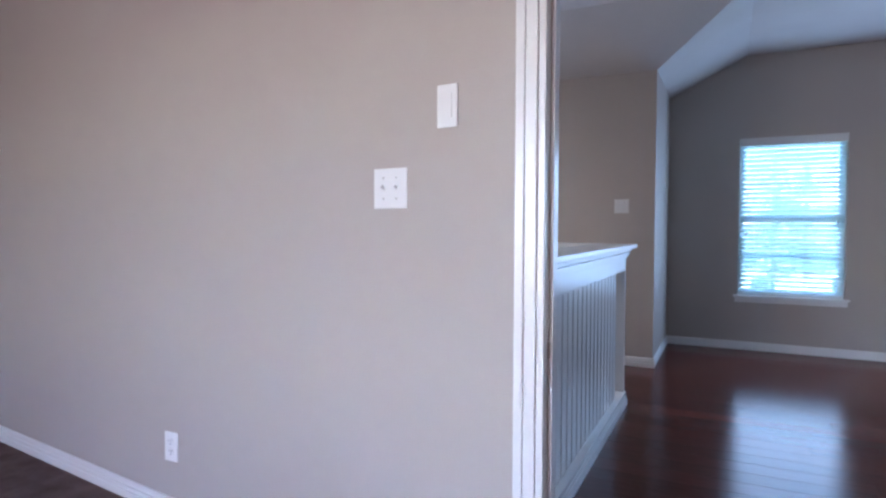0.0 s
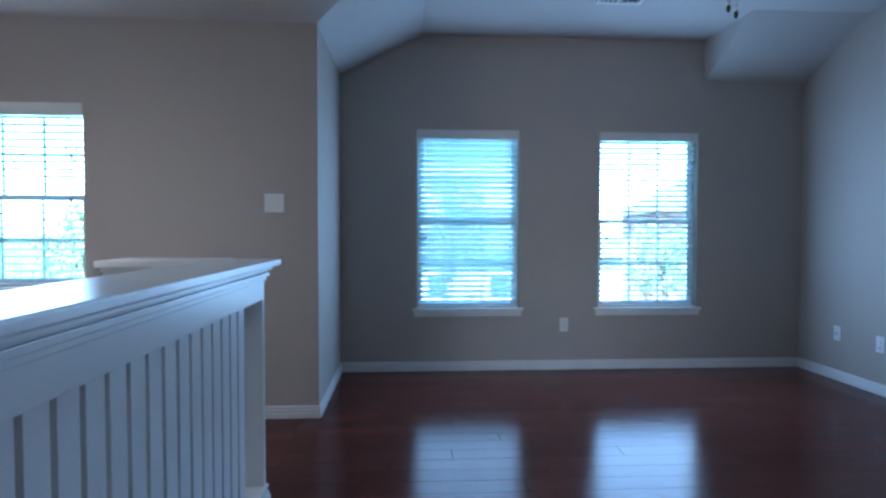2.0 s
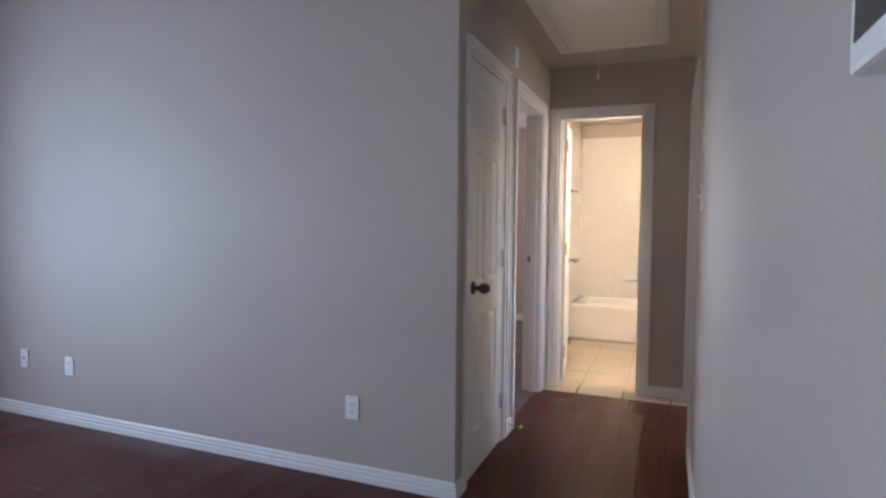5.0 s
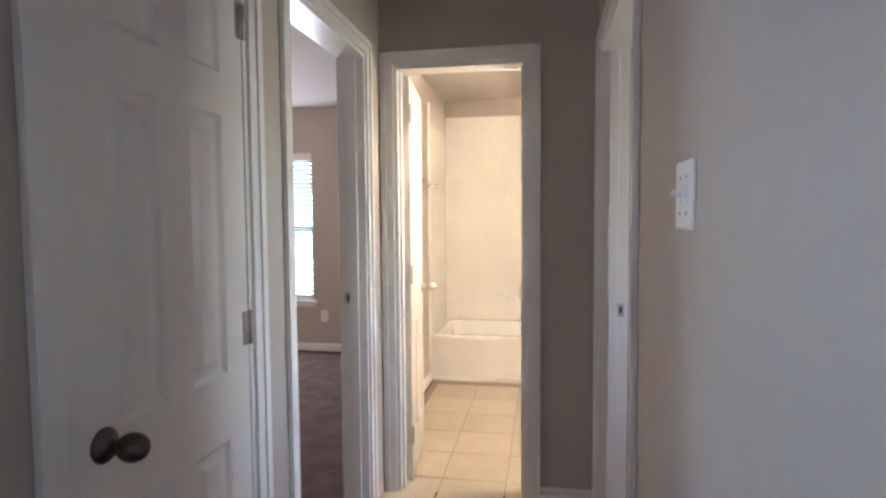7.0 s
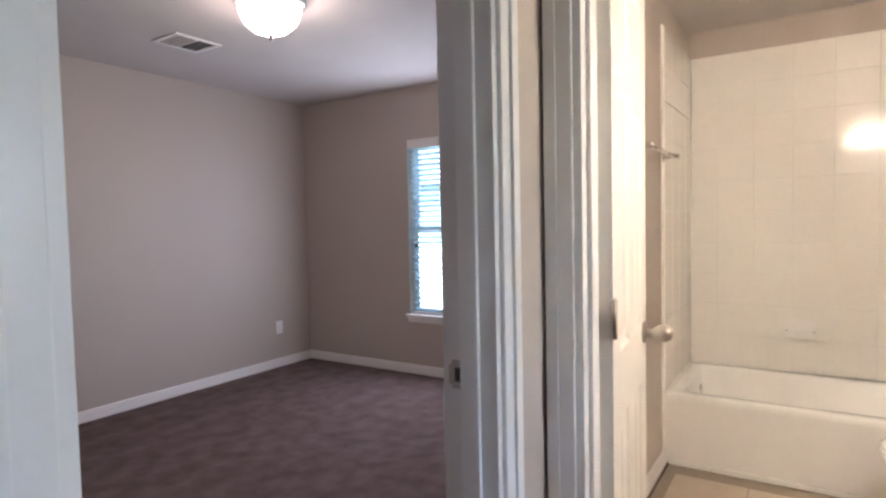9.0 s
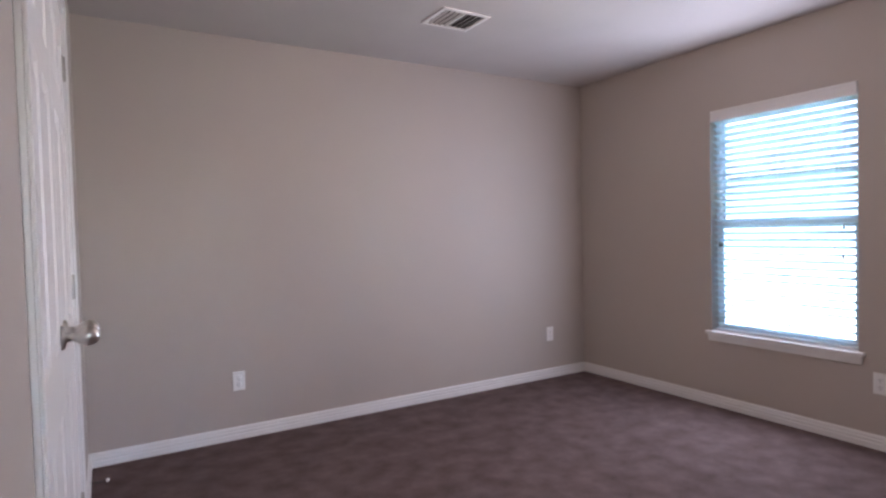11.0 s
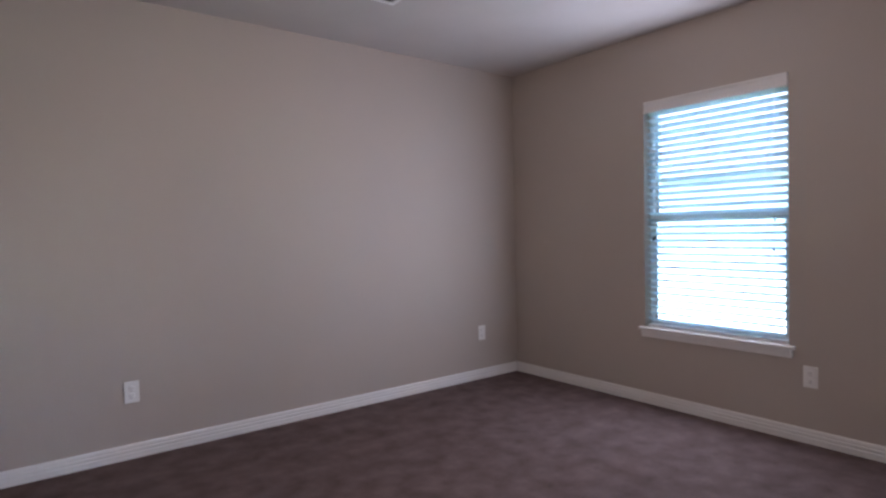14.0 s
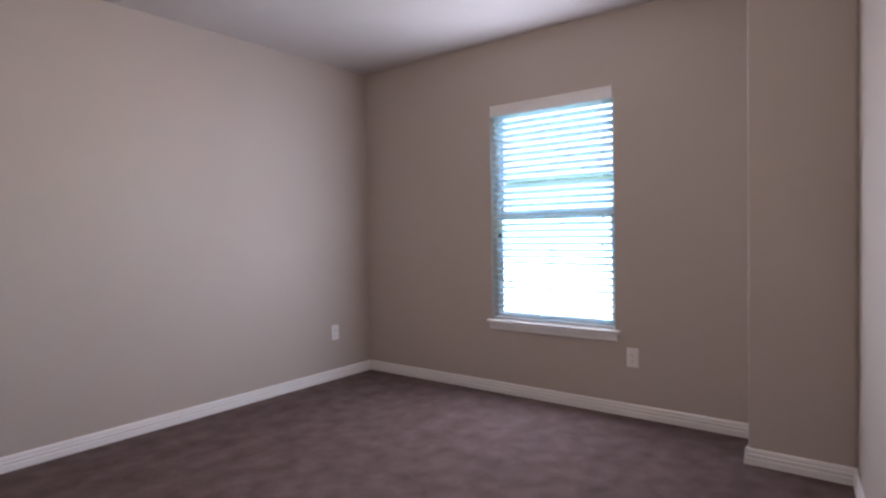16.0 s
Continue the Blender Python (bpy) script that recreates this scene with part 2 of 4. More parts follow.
wall("wall_loft_north", "x", YW, YW + 0.16, X0 - 0.12, XR + 0.12, 0, TOP, (WIN_A, WIN_B))
wall("wall_loft_return", "y", X0 - 0.12, X0, 4.746, YW, 0, TOP)
wall("wall_stair_north", "x", 4.746, 4.906, -3.5, X0 - 0.12, -2.75, TOP, (WIN_S,))
wall("wall_stair_west", "y", -3.62, -3.5, 1.5, 4.906, -2.75, TOP)
wall("wall_loft_east", "y", XR, XR + 0.12, YH, YW, 0, TOP)
DOOR_CL = (4.22, 4.845, 0, 2.07)
DOOR_BED = (5.105, 5.878, 0, 2.07)
wall("wall_hall_north", "x", YH, YH + 0.12, XR + 0.12, XD, 0, TOP, (DOOR_CL, DOOR_BED))
DOOR_BATH = (1.80, 2.43, 0, 2.07)
wall("wall_hall_end", "y", XD, XD + 0.12, -0.6, YH + 0.12, 0, TOP, (DOOR_BATH,))
DOOR_R = (5.0, 6.0, 0, 2.07)
wall("wall_hall_south", "x", YR - 0.12, YR, 1.5, XD, 0, TOP, (DOOR_R,))
wall("wall_loft_jog", "y", 1.5, 1.62, 1.13, YR - 0.12, 0, TOP)
DOOR_0 = (0.255, 1.09, 0, 2.07)
wall("wall_study_north", "x", 1.13, 1.25, 0.225, 1.5, 0, TOP, (DOOR_0,))


def slab(name, plan, z0, z1, material, label, category):
    """Upright block on a plan polygon."""
    bm = bmesh.new()
    ring = [[bm.verts.new((x, y, z)) for x, y in plan] for z in (z0, z1)]
    for k in range(len(plan)):
        j = (k + 1) % len(plan)
        bm.faces.new((ring[0][k], ring[0][j], ring[1][j], ring[1][k]))
    bm.faces.new(ring[0][::-1])
    bm.faces.new(ring[1])
    bmesh.ops.recalc_face_normals(bm, faces=bm.faces)
    return structure(name, bm, material, label, category)


slab("wall_study_angled", ((0.225, 1.13), (0.225, 1.25), (-3.5, 1.622), (-3.5, 1.502)), -2.75, TOP, M_wall, "greige painted drywall wall of the study", "wall")
wall("wall_study_west", "y", -3.62, -3.5, -2.6, 1.5, 0, TOP)
wall("wall_study_east", "y", 2.2, 2.32, -2.6, 1.13, 0, TOP)
# unseen opening added in the back wall to light the study
WIN_FILL_0 = (-1.1, 0.1, 0.6, 2.1)
wall("wall_study_south", "x", -2.72, -2.6, -3.62, 2.32, 0, TOP, (WIN_FILL_0,))
wall("wall_stair_south", "x", 1.25, 1.37, -0.8, 0.1, -2.75, -0.25)
# unseen opening, added and placed to throw light onto the hallway's north wall
WIN_FILL_R = (5.2, 6.0, 1.0, 2.0)
wall("wall_room_south", "x", -0.72, -0.6, 2.32, XD + 0.12, 0, TOP, (WIN_FILL_R,))
# bedroom
wall("wall_bed_west", "y", 5.10, 5.22, 3.2, YB, 0, TOP, ((3.60, 5.02, 0, 2.07),))
wall("wall_bed_entry", "y", 4.88, 5.0, YH + 0.12, 3.2, 0, TOP)
wall("wall_bed_step", "x", 3.2, 3.3, 4.88, 5.10, 0, TOP)
wall("wall_bed_north", "x", YB, YB + 0.16, 4.19, XB + 0.16, 0, TOP)
wall("wall_bed_east", "y", XB, XB + 0.16, 2.80, YB, 0, TOP, (WIN_C,))
bm = bmesh.new()
plan = ((XD, 2.621), (XD + 0.12, 2.64), (8.83, 2.66), (9.05, 2.66), (9.05, 2.80), (8.52, 2.80), (7.5, 2.69), (XD + 0.12, 2.662), (XD, 2.64))
ring = [[bm.verts.new((x, y, z)) for x, y in plan] for z in (0, TOP)]
for k in range(len(plan)):
    j = (k + 1) % len(plan)
    bm.faces.new((ring[0][k], ring[0][j], ring[1][j], ring[1][k]))
bm.faces.new(ring[0][::-1])
bm.faces.new(ring[1])
bmesh.ops.recalc_face_normals(bm, faces=bm.faces)
structure("wall_bed_south", bm, M_wall, "greige painted drywall partition between bedroom and bathroom", "wall")
structure("wall_bed_chase", boxes(((8.515, 2.80, 0), (XB, 3.225, TOP)), bevel=0.012), M_wall, "greige drywall chase with a rounded corner beside the window", "wall")
wall("wall_closet_back", "y", 4.19, 4.31, YH + 0.12, YB, 0, TOP)
# bathroom
wall("wall_bath_east", "y", 8.83, 8.95, 0.96, 2.659, 0, TOP)
wall("wall_bath_south", "x", 0.96, 1.08, XD + 0.12, 8.83, 0, TOP)


def sheet(name, polys, z_up, material, label):
    """Ceiling of several flat faces joined in one mesh, 5 cm thick."""
    bm = bmesh.new()
    for poly in polys:
        lo = [bm.verts.new(p) for p in poly]
        hi = [bm.verts.new((p[0], p[1], p[2] + 0.05)) for p in poly]
        bm.faces.new(lo)
        bm.faces.new(hi[::-1])
        for k in range(len(lo)):
            j = (k + 1) % len(lo)
            bm.faces.new((lo[k], hi[k], hi[j], lo[j]))
    bmesh.ops.recalc_face_normals(bm, faces=bm.faces)
    return structure(name, bm, material, label, "ceiling")


XS, YS = 0.81, 4.05       # where the slopes meet the flat loft ceiling
XC, YC = 3.198, 5.22       # cheek and start of the window-side slope
sheet("ceiling_loft", [
    [(XS, YR - 0.3, LZ), (XR, YR - 0.3, LZ), (XR, YC, LZ), (XC, YC, LZ), (XC, YW, LZ), (XS, YW, LZ)],
    [(-3.5, 1.25, LZ), (XS, 1.25, LZ), (XS, YS, LZ), (-3.5, YS, LZ)],
    [(X0, 4.746, HZ), (XS, YS, LZ), (XS, YW, LZ), (X0, YW, HZ)],
    [(-3.5, 4.746, HZ), (-3.5, YS, LZ), (XS, YS, LZ), (X0, 4.746, HZ)],
    [(XC, YC, LZ), (XR, YC, LZ), (XR, YW, HZ - 0.01), (XC, YW, HZ - 0.01)],
], 1, M_ceil, "flat loft ceiling with sloped sides, textured paint")
bm = bmesh.new()
ring = [[bm.verts.new((x, y, z)) for y, z in ((YC, LZ + 0.02), (YW, HZ - 0.01), (YW, LZ + 0.02))] for x in (XC - 0.004, XC + 0.03)]
for k in range(3):
    bm.faces.new((ring[0][k], ring[0][(k + 1) % 3], ring[1][(k + 1) % 3], ring[1][k]))
bm.faces.new(ring[0])
bm.faces.new(ring[1])
bmesh.ops.recalc_face_normals(bm, faces=bm.faces)
structure("ceiling_cheek", bm, M_ceil, "triangular drywall cheek beside the sloped ceiling", "ceiling")
structure("ceiling_header", boxes(((XR, YR, HZ), (XR + 0.12, YH, TOP))), M_wall, "short drywall header over the hallway mouth", "wall")
sheet("ceiling_hall", [[(XR + 0.12, -0.6, HZ), (XD, -0.6, HZ), (XD, YH, HZ), (XR + 0.12, YH, HZ)], [(2.32, -0.6, HZ), (XR + 0.12, -0.6, HZ), (XR + 0.12, YR - 0.12, HZ), (2.32, YR - 0.12, HZ)]], 1, M_ceil, "hallway ceiling with knockdown texture")
sheet("ceiling_bedroom", [[(4.31, YH + 0.12, HZ), (XD, YH + 0.12, HZ), (XD + 0.12, 2.661, HZ), (7.5, 2.689, HZ), (8.515, 2.80, HZ), (XB, 2.80, HZ), (XB, YB, HZ), (4.31, YB, HZ)]], 1, M_ceil, "grey textured bedroom ceiling")
sheet("ceiling_bath", [[(XD + 0.12, 1.08, HZ), (8.83, 1.08, HZ), (8.83, 2.66, HZ), (XD + 0.12, 2.64, HZ)]], 1, M_ceil, "bathroom ceiling with textured paint")
sheet("ceiling_study", [[(-3.5, -2.6, HZ), (2.2, -2.6, HZ), (2.2, 1.13, HZ), (0.225, 1.13, HZ), (-3.5, 1.502, HZ)]], 1, M_ceil, "study ceiling with textured paint")
# unseen lid added above all rooms to stop light leaking in
structure("light_seal_slab", boxes(((-3.8, -2.9, TOP), (9.1, 6.4, TOP + 0.15))), M_roof, "unseen slab over the ceilings that shuts outside light out", "roof")

# floors
structure("subfloor_loft", boxes(((-0.0, 1.25, -0.25), (XR + 0.12, YW, -0.016)), ((-0.57, 3.74, -0.25), (0.0, 4.746, -0.016)), ((XR + 0.12, YR, -0.25), (XD + 0.1, YH + 0.1, -0.016)), ((0.2, 1.13, -0.25), (1.5, 1.25, -0.016)), ((2.32, -0.6, -0.25), (XD, YR, -0.016))), M_joint, "dark subfloor under the planks", "floor")
structure("carpet_bedroom", boxes(((4.31, YH + 0.12, -0.25), (XB, YB, 0.002)), ((DOOR_BED[0], YH + 0.03, -0.25), (DOOR_BED[1], YH + 0.12, 0.002))), M_carpet, "brown cut-pile bedroom carpet with footmarks", "carpet")
structure("carpet_study", boxes(((-3.5, -2.6, -0.25), (2.2, 1.13, 0.002)), ((-3.5, 1.13, -0.25), (0.15, 1.2, 0.002)), ((-3.5, 1.2, -0.25), (-0.6, 1.3, 0.002)), ((-3.5, 1.3, -0.25), (-1.6, 1.4, 0.002)), ((-3.5, 1.4, -0.25), (-2.6, 1.51, 0.002))), M_carpet, "brown cut-pile carpet in the study", "carpet")
structure("floor_below", boxes(((-3.5, 1.25, -2.9), (0.1, 4.746, -2.75))), M_carpet, "lower floor at the foot of the stairwell", "floor")
wall("wall_stair_east", "y", 0.02, 0.1, 1.25, 4.746, -2.75, -0.25)

# baseboards
for p, q, n in (
    ((X0, YW), (XR, YW), (0, -1)), ((X0, 4.746), (X0, YW), (1, 0)), ((-0.5, 4.746), (X0 + 0.012, 4.746), (0, -1)),
    ((XR, YH - 0.012), (XR, YW), (-1, 0)), ((XR - 0.012, YH), (4.158, YH), (0, -1)), ((4.907, YH), (5.043, YH), (0, -1)), ((XD, YR + 0.015), (XD, 1.738), (-1, 0)),
    ((1.5, YR), (4.938, YR), (0, 1)), ((-3.5, 1.502), (0.225, 1.13), (-0.0995, -0.995)),
    ((5.22, YB), (XB, YB), (0, -1)), ((5.22, 5.085), (5.22, YB), (1, 0)), ((5.22, 3.3), (5.22, 3.535), (1, 0)), ((XB, 3.23), (XB, YB), (-1, 0)), ((8.515, 2.80), (8.515, 3.237), (-1, 0)),
    ((8.503, 3.225), (XB, 3.225), (0, 1)), ((7.5, 2.69), (8.515, 2.80), (-0.107, 0.994)),
    ((XD + 0.12, 2.64), (8.02, 2.648), (0, -1)), ((XD, -0.6), (XD, YR - 0.2), (-1, 0)),
):
    baseboard(p, q, n)


def casing(name, axis, face, n, a0, a1, top, w=0.062, depth=0.12, jamb=True, label="white painted door casing and jamb"):
    """Door trim on one wall face and, with jamb, the lining of the opening. n: which way the face looks."""
    o = thing(name, Matrix(), label, "door trim")
    tagged(o, kind="structure")

    def put(nm, lo, hi, z0, z1, d0, d1, bev=0.003):
        a, b = sorted((face + n * d0, face + n * d1))
        bm = boxes(((lo, a, z0), (hi, b, z1)) if axis == "x" else ((a, lo, z0), (b, hi, z1)), bevel=bev)
        return part(nm, bm, M_trim, o)
    for lo, hi, inner in ((a0 - w, a0, 1), (a1, a1 + w, 0)):
        put("casing_leg", lo, hi, 0.002, top + w, 0.0, 0.011)
        put("casing_bead", lo + (0.0 if inner else w * 0.55), hi - (w * 0.55 if inner else 0), 0.002, top + w - 0.004, 0.011, 0.018)
    put("casing_head", a0 + 0.0005, a1 - 0.0005, top, top + w, 0.0, 0.011)
    put("casing_head_bead", a0 - w * 0.45, a1 + w * 0.45, top + w * 0.55, top + w, 0.0112, 0.0182)
    if jamb:
        put("jamb", a0 - 0.001, a0 + 0.018, 0.002, top, -depth, 0.001, 0.001)
        put("jamb", a1 - 0.018, a1 + 0.001, 0.002, top, -depth, 0.001, 0.001)
        put("jamb_head", a0 + 0.018, a1 - 0.018, top - 0.018, top + 0.001, -depth, 0.001, 0.001)
    return o


def stops(o, axis, face, n, a0, a1, top, d0, d1):
    for lo, hi in ((a0 + 0.018, a0 + 0.029), (a1 - 0.029, a1 - 0.018)):
        a, b = sorted((face - n * d0, face - n * d1))
        part("door_stop_strip", boxes(((lo, a, 0.002), (hi, b, top - 0.018)) if axis == "x" else ((a, lo, 0.002), (b, hi, top - 0.018)), bevel=0.002), M_trim, o)


c = casing("door_trim_closet", "x", YH, -1, *DOOR_CL[:2], 2.07)
c = casing("door_trim_bedroom", "x", YH, -1, *DOOR_BED[:2], 2.07)
stops(c, "x", YH, -1, *DOOR_BED[:2], 2.07, 0.035, 0.075)
casing("door_trim_bedroom_inside", "x", YH + 0.12, 1, *DOOR_BED[:2], 2.07, jamb=False)
c = casing("door_trim_bath", "y", XD, -1, *DOOR_BATH[:2], 2.07)
stops(c, "y", XD, -1, *DOOR_BATH[:2], 2.07, 0.03, 0.07)
c = casing("door_trim_side_room", "x", YR, 1, *DOOR_R[:2], 2.07)
stops(c, "x", YR, 1, *DOOR_R[:2], 2.07, 0.035, 0.075)
c = casing("door_trim_study", "x", 1.13, -1, *DOOR_0[:2], 2.07, w=0.055)
stops(c, "x", 1.13, -1, *DOOR_0[:2], 2.07, 0.045, 0.085)
casing("door_trim_study_loft", "x", 1.25, 1, *DOOR_0[:2], 2.07, jamb=False)
casing("door_trim_wardrobe", "y", 5.22, 1, 3.60, 5.02, 2.07)

# ---- windows and blinds ----
def frame_pose(axis, face, n):
    """Local x runs along the wall, local y into the room."""
    if axis == "x":
        return Matrix.Translation((0, face, 0)) @ Matrix.Rotation(math.pi, 4, "Z") if n < 0 else Matrix.Translation((0, face, 0))
    return Matrix.Translation((face, 0, 0)) @ Matrix.Rotation(math.pi / 2, 4, "Z")


def window(name, m, w, z0, z1, lites=True, label="white vinyl single-hung window with divided lites"):
    """Window in its opening; local x across from 0 to w, y into the room, z up."""
    o = thing(name, m, label, "window")
    tagged(o, kind="structure")
    d = -0.13
    zm = (z0 + z1) / 2 - 0.02
    part("window_frame", boxes(((0, d, z0), (0.0225, d + 0.06, z1)), ((w - 0.0225, d, z0), (w, d + 0.06, z1)), ((0.0225, d, z0), (w - 0.0225, d + 0.06, z0 + 0.0225)), ((0.0225, d, z1 - 0.0225), (w - 0.0225, d + 0.06, z1)), bevel=0.003), M_vinyl, o)
    for nm, a, b, y in (("upper_sash", zm, z1 - 0.0225, d + 0.008), ("lower_sash", z0 + 0.0225, zm + 0.035, d + 0.034)):
        s = part(nm, boxes(((0.0235, y, a), (0.047, y + 0.024, b)), ((w - 0.047, y, a), (w - 0.0235, y + 0.024, b)), ((0.047, y, a), (w - 0.047, y + 0.024, a + 0.036)), ((0.047, y, b - 0.036), (w - 0.047, y + 0.024, b)), bevel=0.002), M_vinyl, o)
        if lites:
            iw = w - 0.094
            for k in (1, 2):
                part("muntin", boxes(((0.047 + iw * k / 3 - 0.008, y + 0.004, a + 0.037), (0.047 + iw * k / 3 + 0.008, y + 0.009, b - 0.037))), M_vinyl, s)
            part("muntin", boxes(((0.048, y + 0.0095, (a + b) / 2 - 0.008), (w - 0.048, y + 0.0142, (a + b) / 2 + 0.008))), M_vinyl, s)
        pane = part("pane", boxes(((0.045, y + 0.016, a + 0.034), (w - 0.045, y + 0.019, b - 0.034))), M_glass, s)
        pane.visible_shadow = False
    st = part("window_sill", boxes(((-0.035, -0.075, z0 - 0.004), (w + 0.035, 0.032, z0 + 0.016)), bevel=0.005), M_trim, o)
    part("apron", boxes(((-0.02, 0.0, z0 - 0.052), (w + 0.02, 0.014, z0 - 0.005)), ((-0.02, 0.014, z0 - 0.028), (w + 0.02, 0.022, z0 - 0.005)), bevel=0.003), M_trim, st)
    return o


def blind(m, w, z0, z1, tilt, label):
    """Wide-slat blind: valance, head rail, slats, ladders, bottom rail, cords."""
    o = thing("window_blind", m, label, "blind", "window blinds")
    val = part("valance", boxes(((0.004, -0.012, z1 - 0.075), (w - 0.004, 0.004, z1 - 0.002)), ((0.004, 0.004, z1 - 0.018), (w - 0.004, 0.009, z1 - 0.002)), ((0.004, 0.004, z1 - 0.075), (w - 0.004, 0.008, z1 - 0.062)), bevel=0.002), M_trim, o)
    part("head_rail", boxes(((0.01, -0.06, z1 - 0.06), (w - 0.01, -0.014, z1 - 0.004))), M_vinyl, o)
    part("bottom_rail", boxes(((0.012, -0.06, z0 + 0.017), (w - 0.012, -0.012, z0 + 0.034)), bevel=0.004), M_trim, o)
    bm = bmesh.new()
    n, hw = 6, 0.025
    top, bot = [], []
    for x in (0.012, w - 0.012):
        top.append([bm.verts.new((x, hw * (2 * k / n - 1), 0.0035 * (1 - (2 * k / n - 1) ** 2) + 0.0013)) for k in range(n + 1)])
        bot.append([bm.verts.new((x, hw * (2 * k / n - 1), 0.0035 * (1 - (2 * k / n - 1) ** 2) - 0.0013)) for k in range(n + 1)])
    for k in range(n):
        bm.faces.new((top[0][k], top[1][k], top[1][k + 1], top[0][k + 1]))
        bm.faces.new((bot[0][k], bot[0][k + 1], bot[1][k + 1], bot[1][k]))
    for k in (0, n):
        bm.faces.new((top[0][k], bot[0][k], bot[1][k], top[1][k]))
    bmesh.ops.recalc_face_normals(bm, faces=bm.faces)
    me = mesh_of("slat", bm, M_slat)
    count = int((z1 - 0.085 - z0 - 0.06) / 0.0435)
    for k in range(count + 1):
        share("slat", me, o, (0, -0.036, z0 + 0.065 + k * (z1 - 0.085 - z0 - 0.065) / count), (radians(tilt + random.uniform(-2, 2)), 0, 0))
    for f in (0.14, 0.5, 0.86):
        part("ladder_cord", boxes(((w * f - 0.0012, -0.0115, z0 + 0.03), (w * f + 0.0012, -0.0095, z1 - 0.07)), ((w * f - 0.0012, -0.0625, z0 + 0.03), (w * f + 0.0012, -0.0605, z1 - 0.07))), M_vinyl, o)
    for x, z in ((0.07, z0 + 0.72), (0.075, z0 + 0.55), (w - 0.08, z0 + 0.62), (w - 0.065, z0 + 0.615)):
        cd = part("pull_cord", tube([(x, 0.0, z1 - 0.076), (x, 0.001, z)], 0.0012, 6), M_vinyl, o)
        part("tassel", lathe([(0, 0.03), (0.004, 0.028), (0.008, 0.004), (0.007, 0), (0, 0)], Matrix.Translation((x, 0.001, z - 0.028)), 10), M_bronze, cd, "dark cord tassel")
    return o


def glazed(name, axis, face, n, hole, tilt, blind_label, lites=True):
    a0, a1, z0, z1 = hole
    if axis == "x":
        m = Matrix.Translation((a1, face, 0)) @ Matrix.Rotation(math.pi, 4, "Z") if n < 0 else Matrix.Translation((a0, face, 0))
    else:
        m = Matrix.Translation((face, a0, 0)) @ Matrix.Rotation(math.pi / 2, 4, "Z")
    window(name, m, a1 - a0, z0, z1, lites)
    if blind_label:
        blind(m, a1 - a0, z0, z1, tilt, blind_label)


glazed("window_1", "x", YW, -1, WIN_A, 46, "white wide-slat blind, slats tilted half closed")
glazed("window_2", "x", YW, -1, WIN_B, 14, "white wide-slat blind with slats nearly open")
glazed("window_3", "x", 4.746, -1, WIN_S, 6, "white wide-slat blind with open slats above stairwell")
glazed("window_4", "y", XB, -1, WIN_C, 21, "white wide-slat blind, bedroom window, slats part open", False)
# unseen window added in the side room to let light into the hall
glazed("fill_window_side", "x", -0.6, 1, WIN_FILL_R, 0, "", False)
# unseen study window, added only as a way in for light
glazed("fill_window_study", "x", -2.6, 1, WIN_FILL_0, 0, "", False)

# ---- doors ----
def knob_bm(side=1):
    return lathe([(0, 0), (0.032, 0), (0.033, 0.004), (0.028, 0.009), (0.013, 0.012), (0.011, 0.028), (0.016, 0.034), (0.023, 0.044), (0.0265, 0.056), (0.0255, 0.068), (0.02, 0.08), (0.011, 0.087), (0, 0.089)], Matrix.Rotation(radians(-90 * side), 4, "X"))


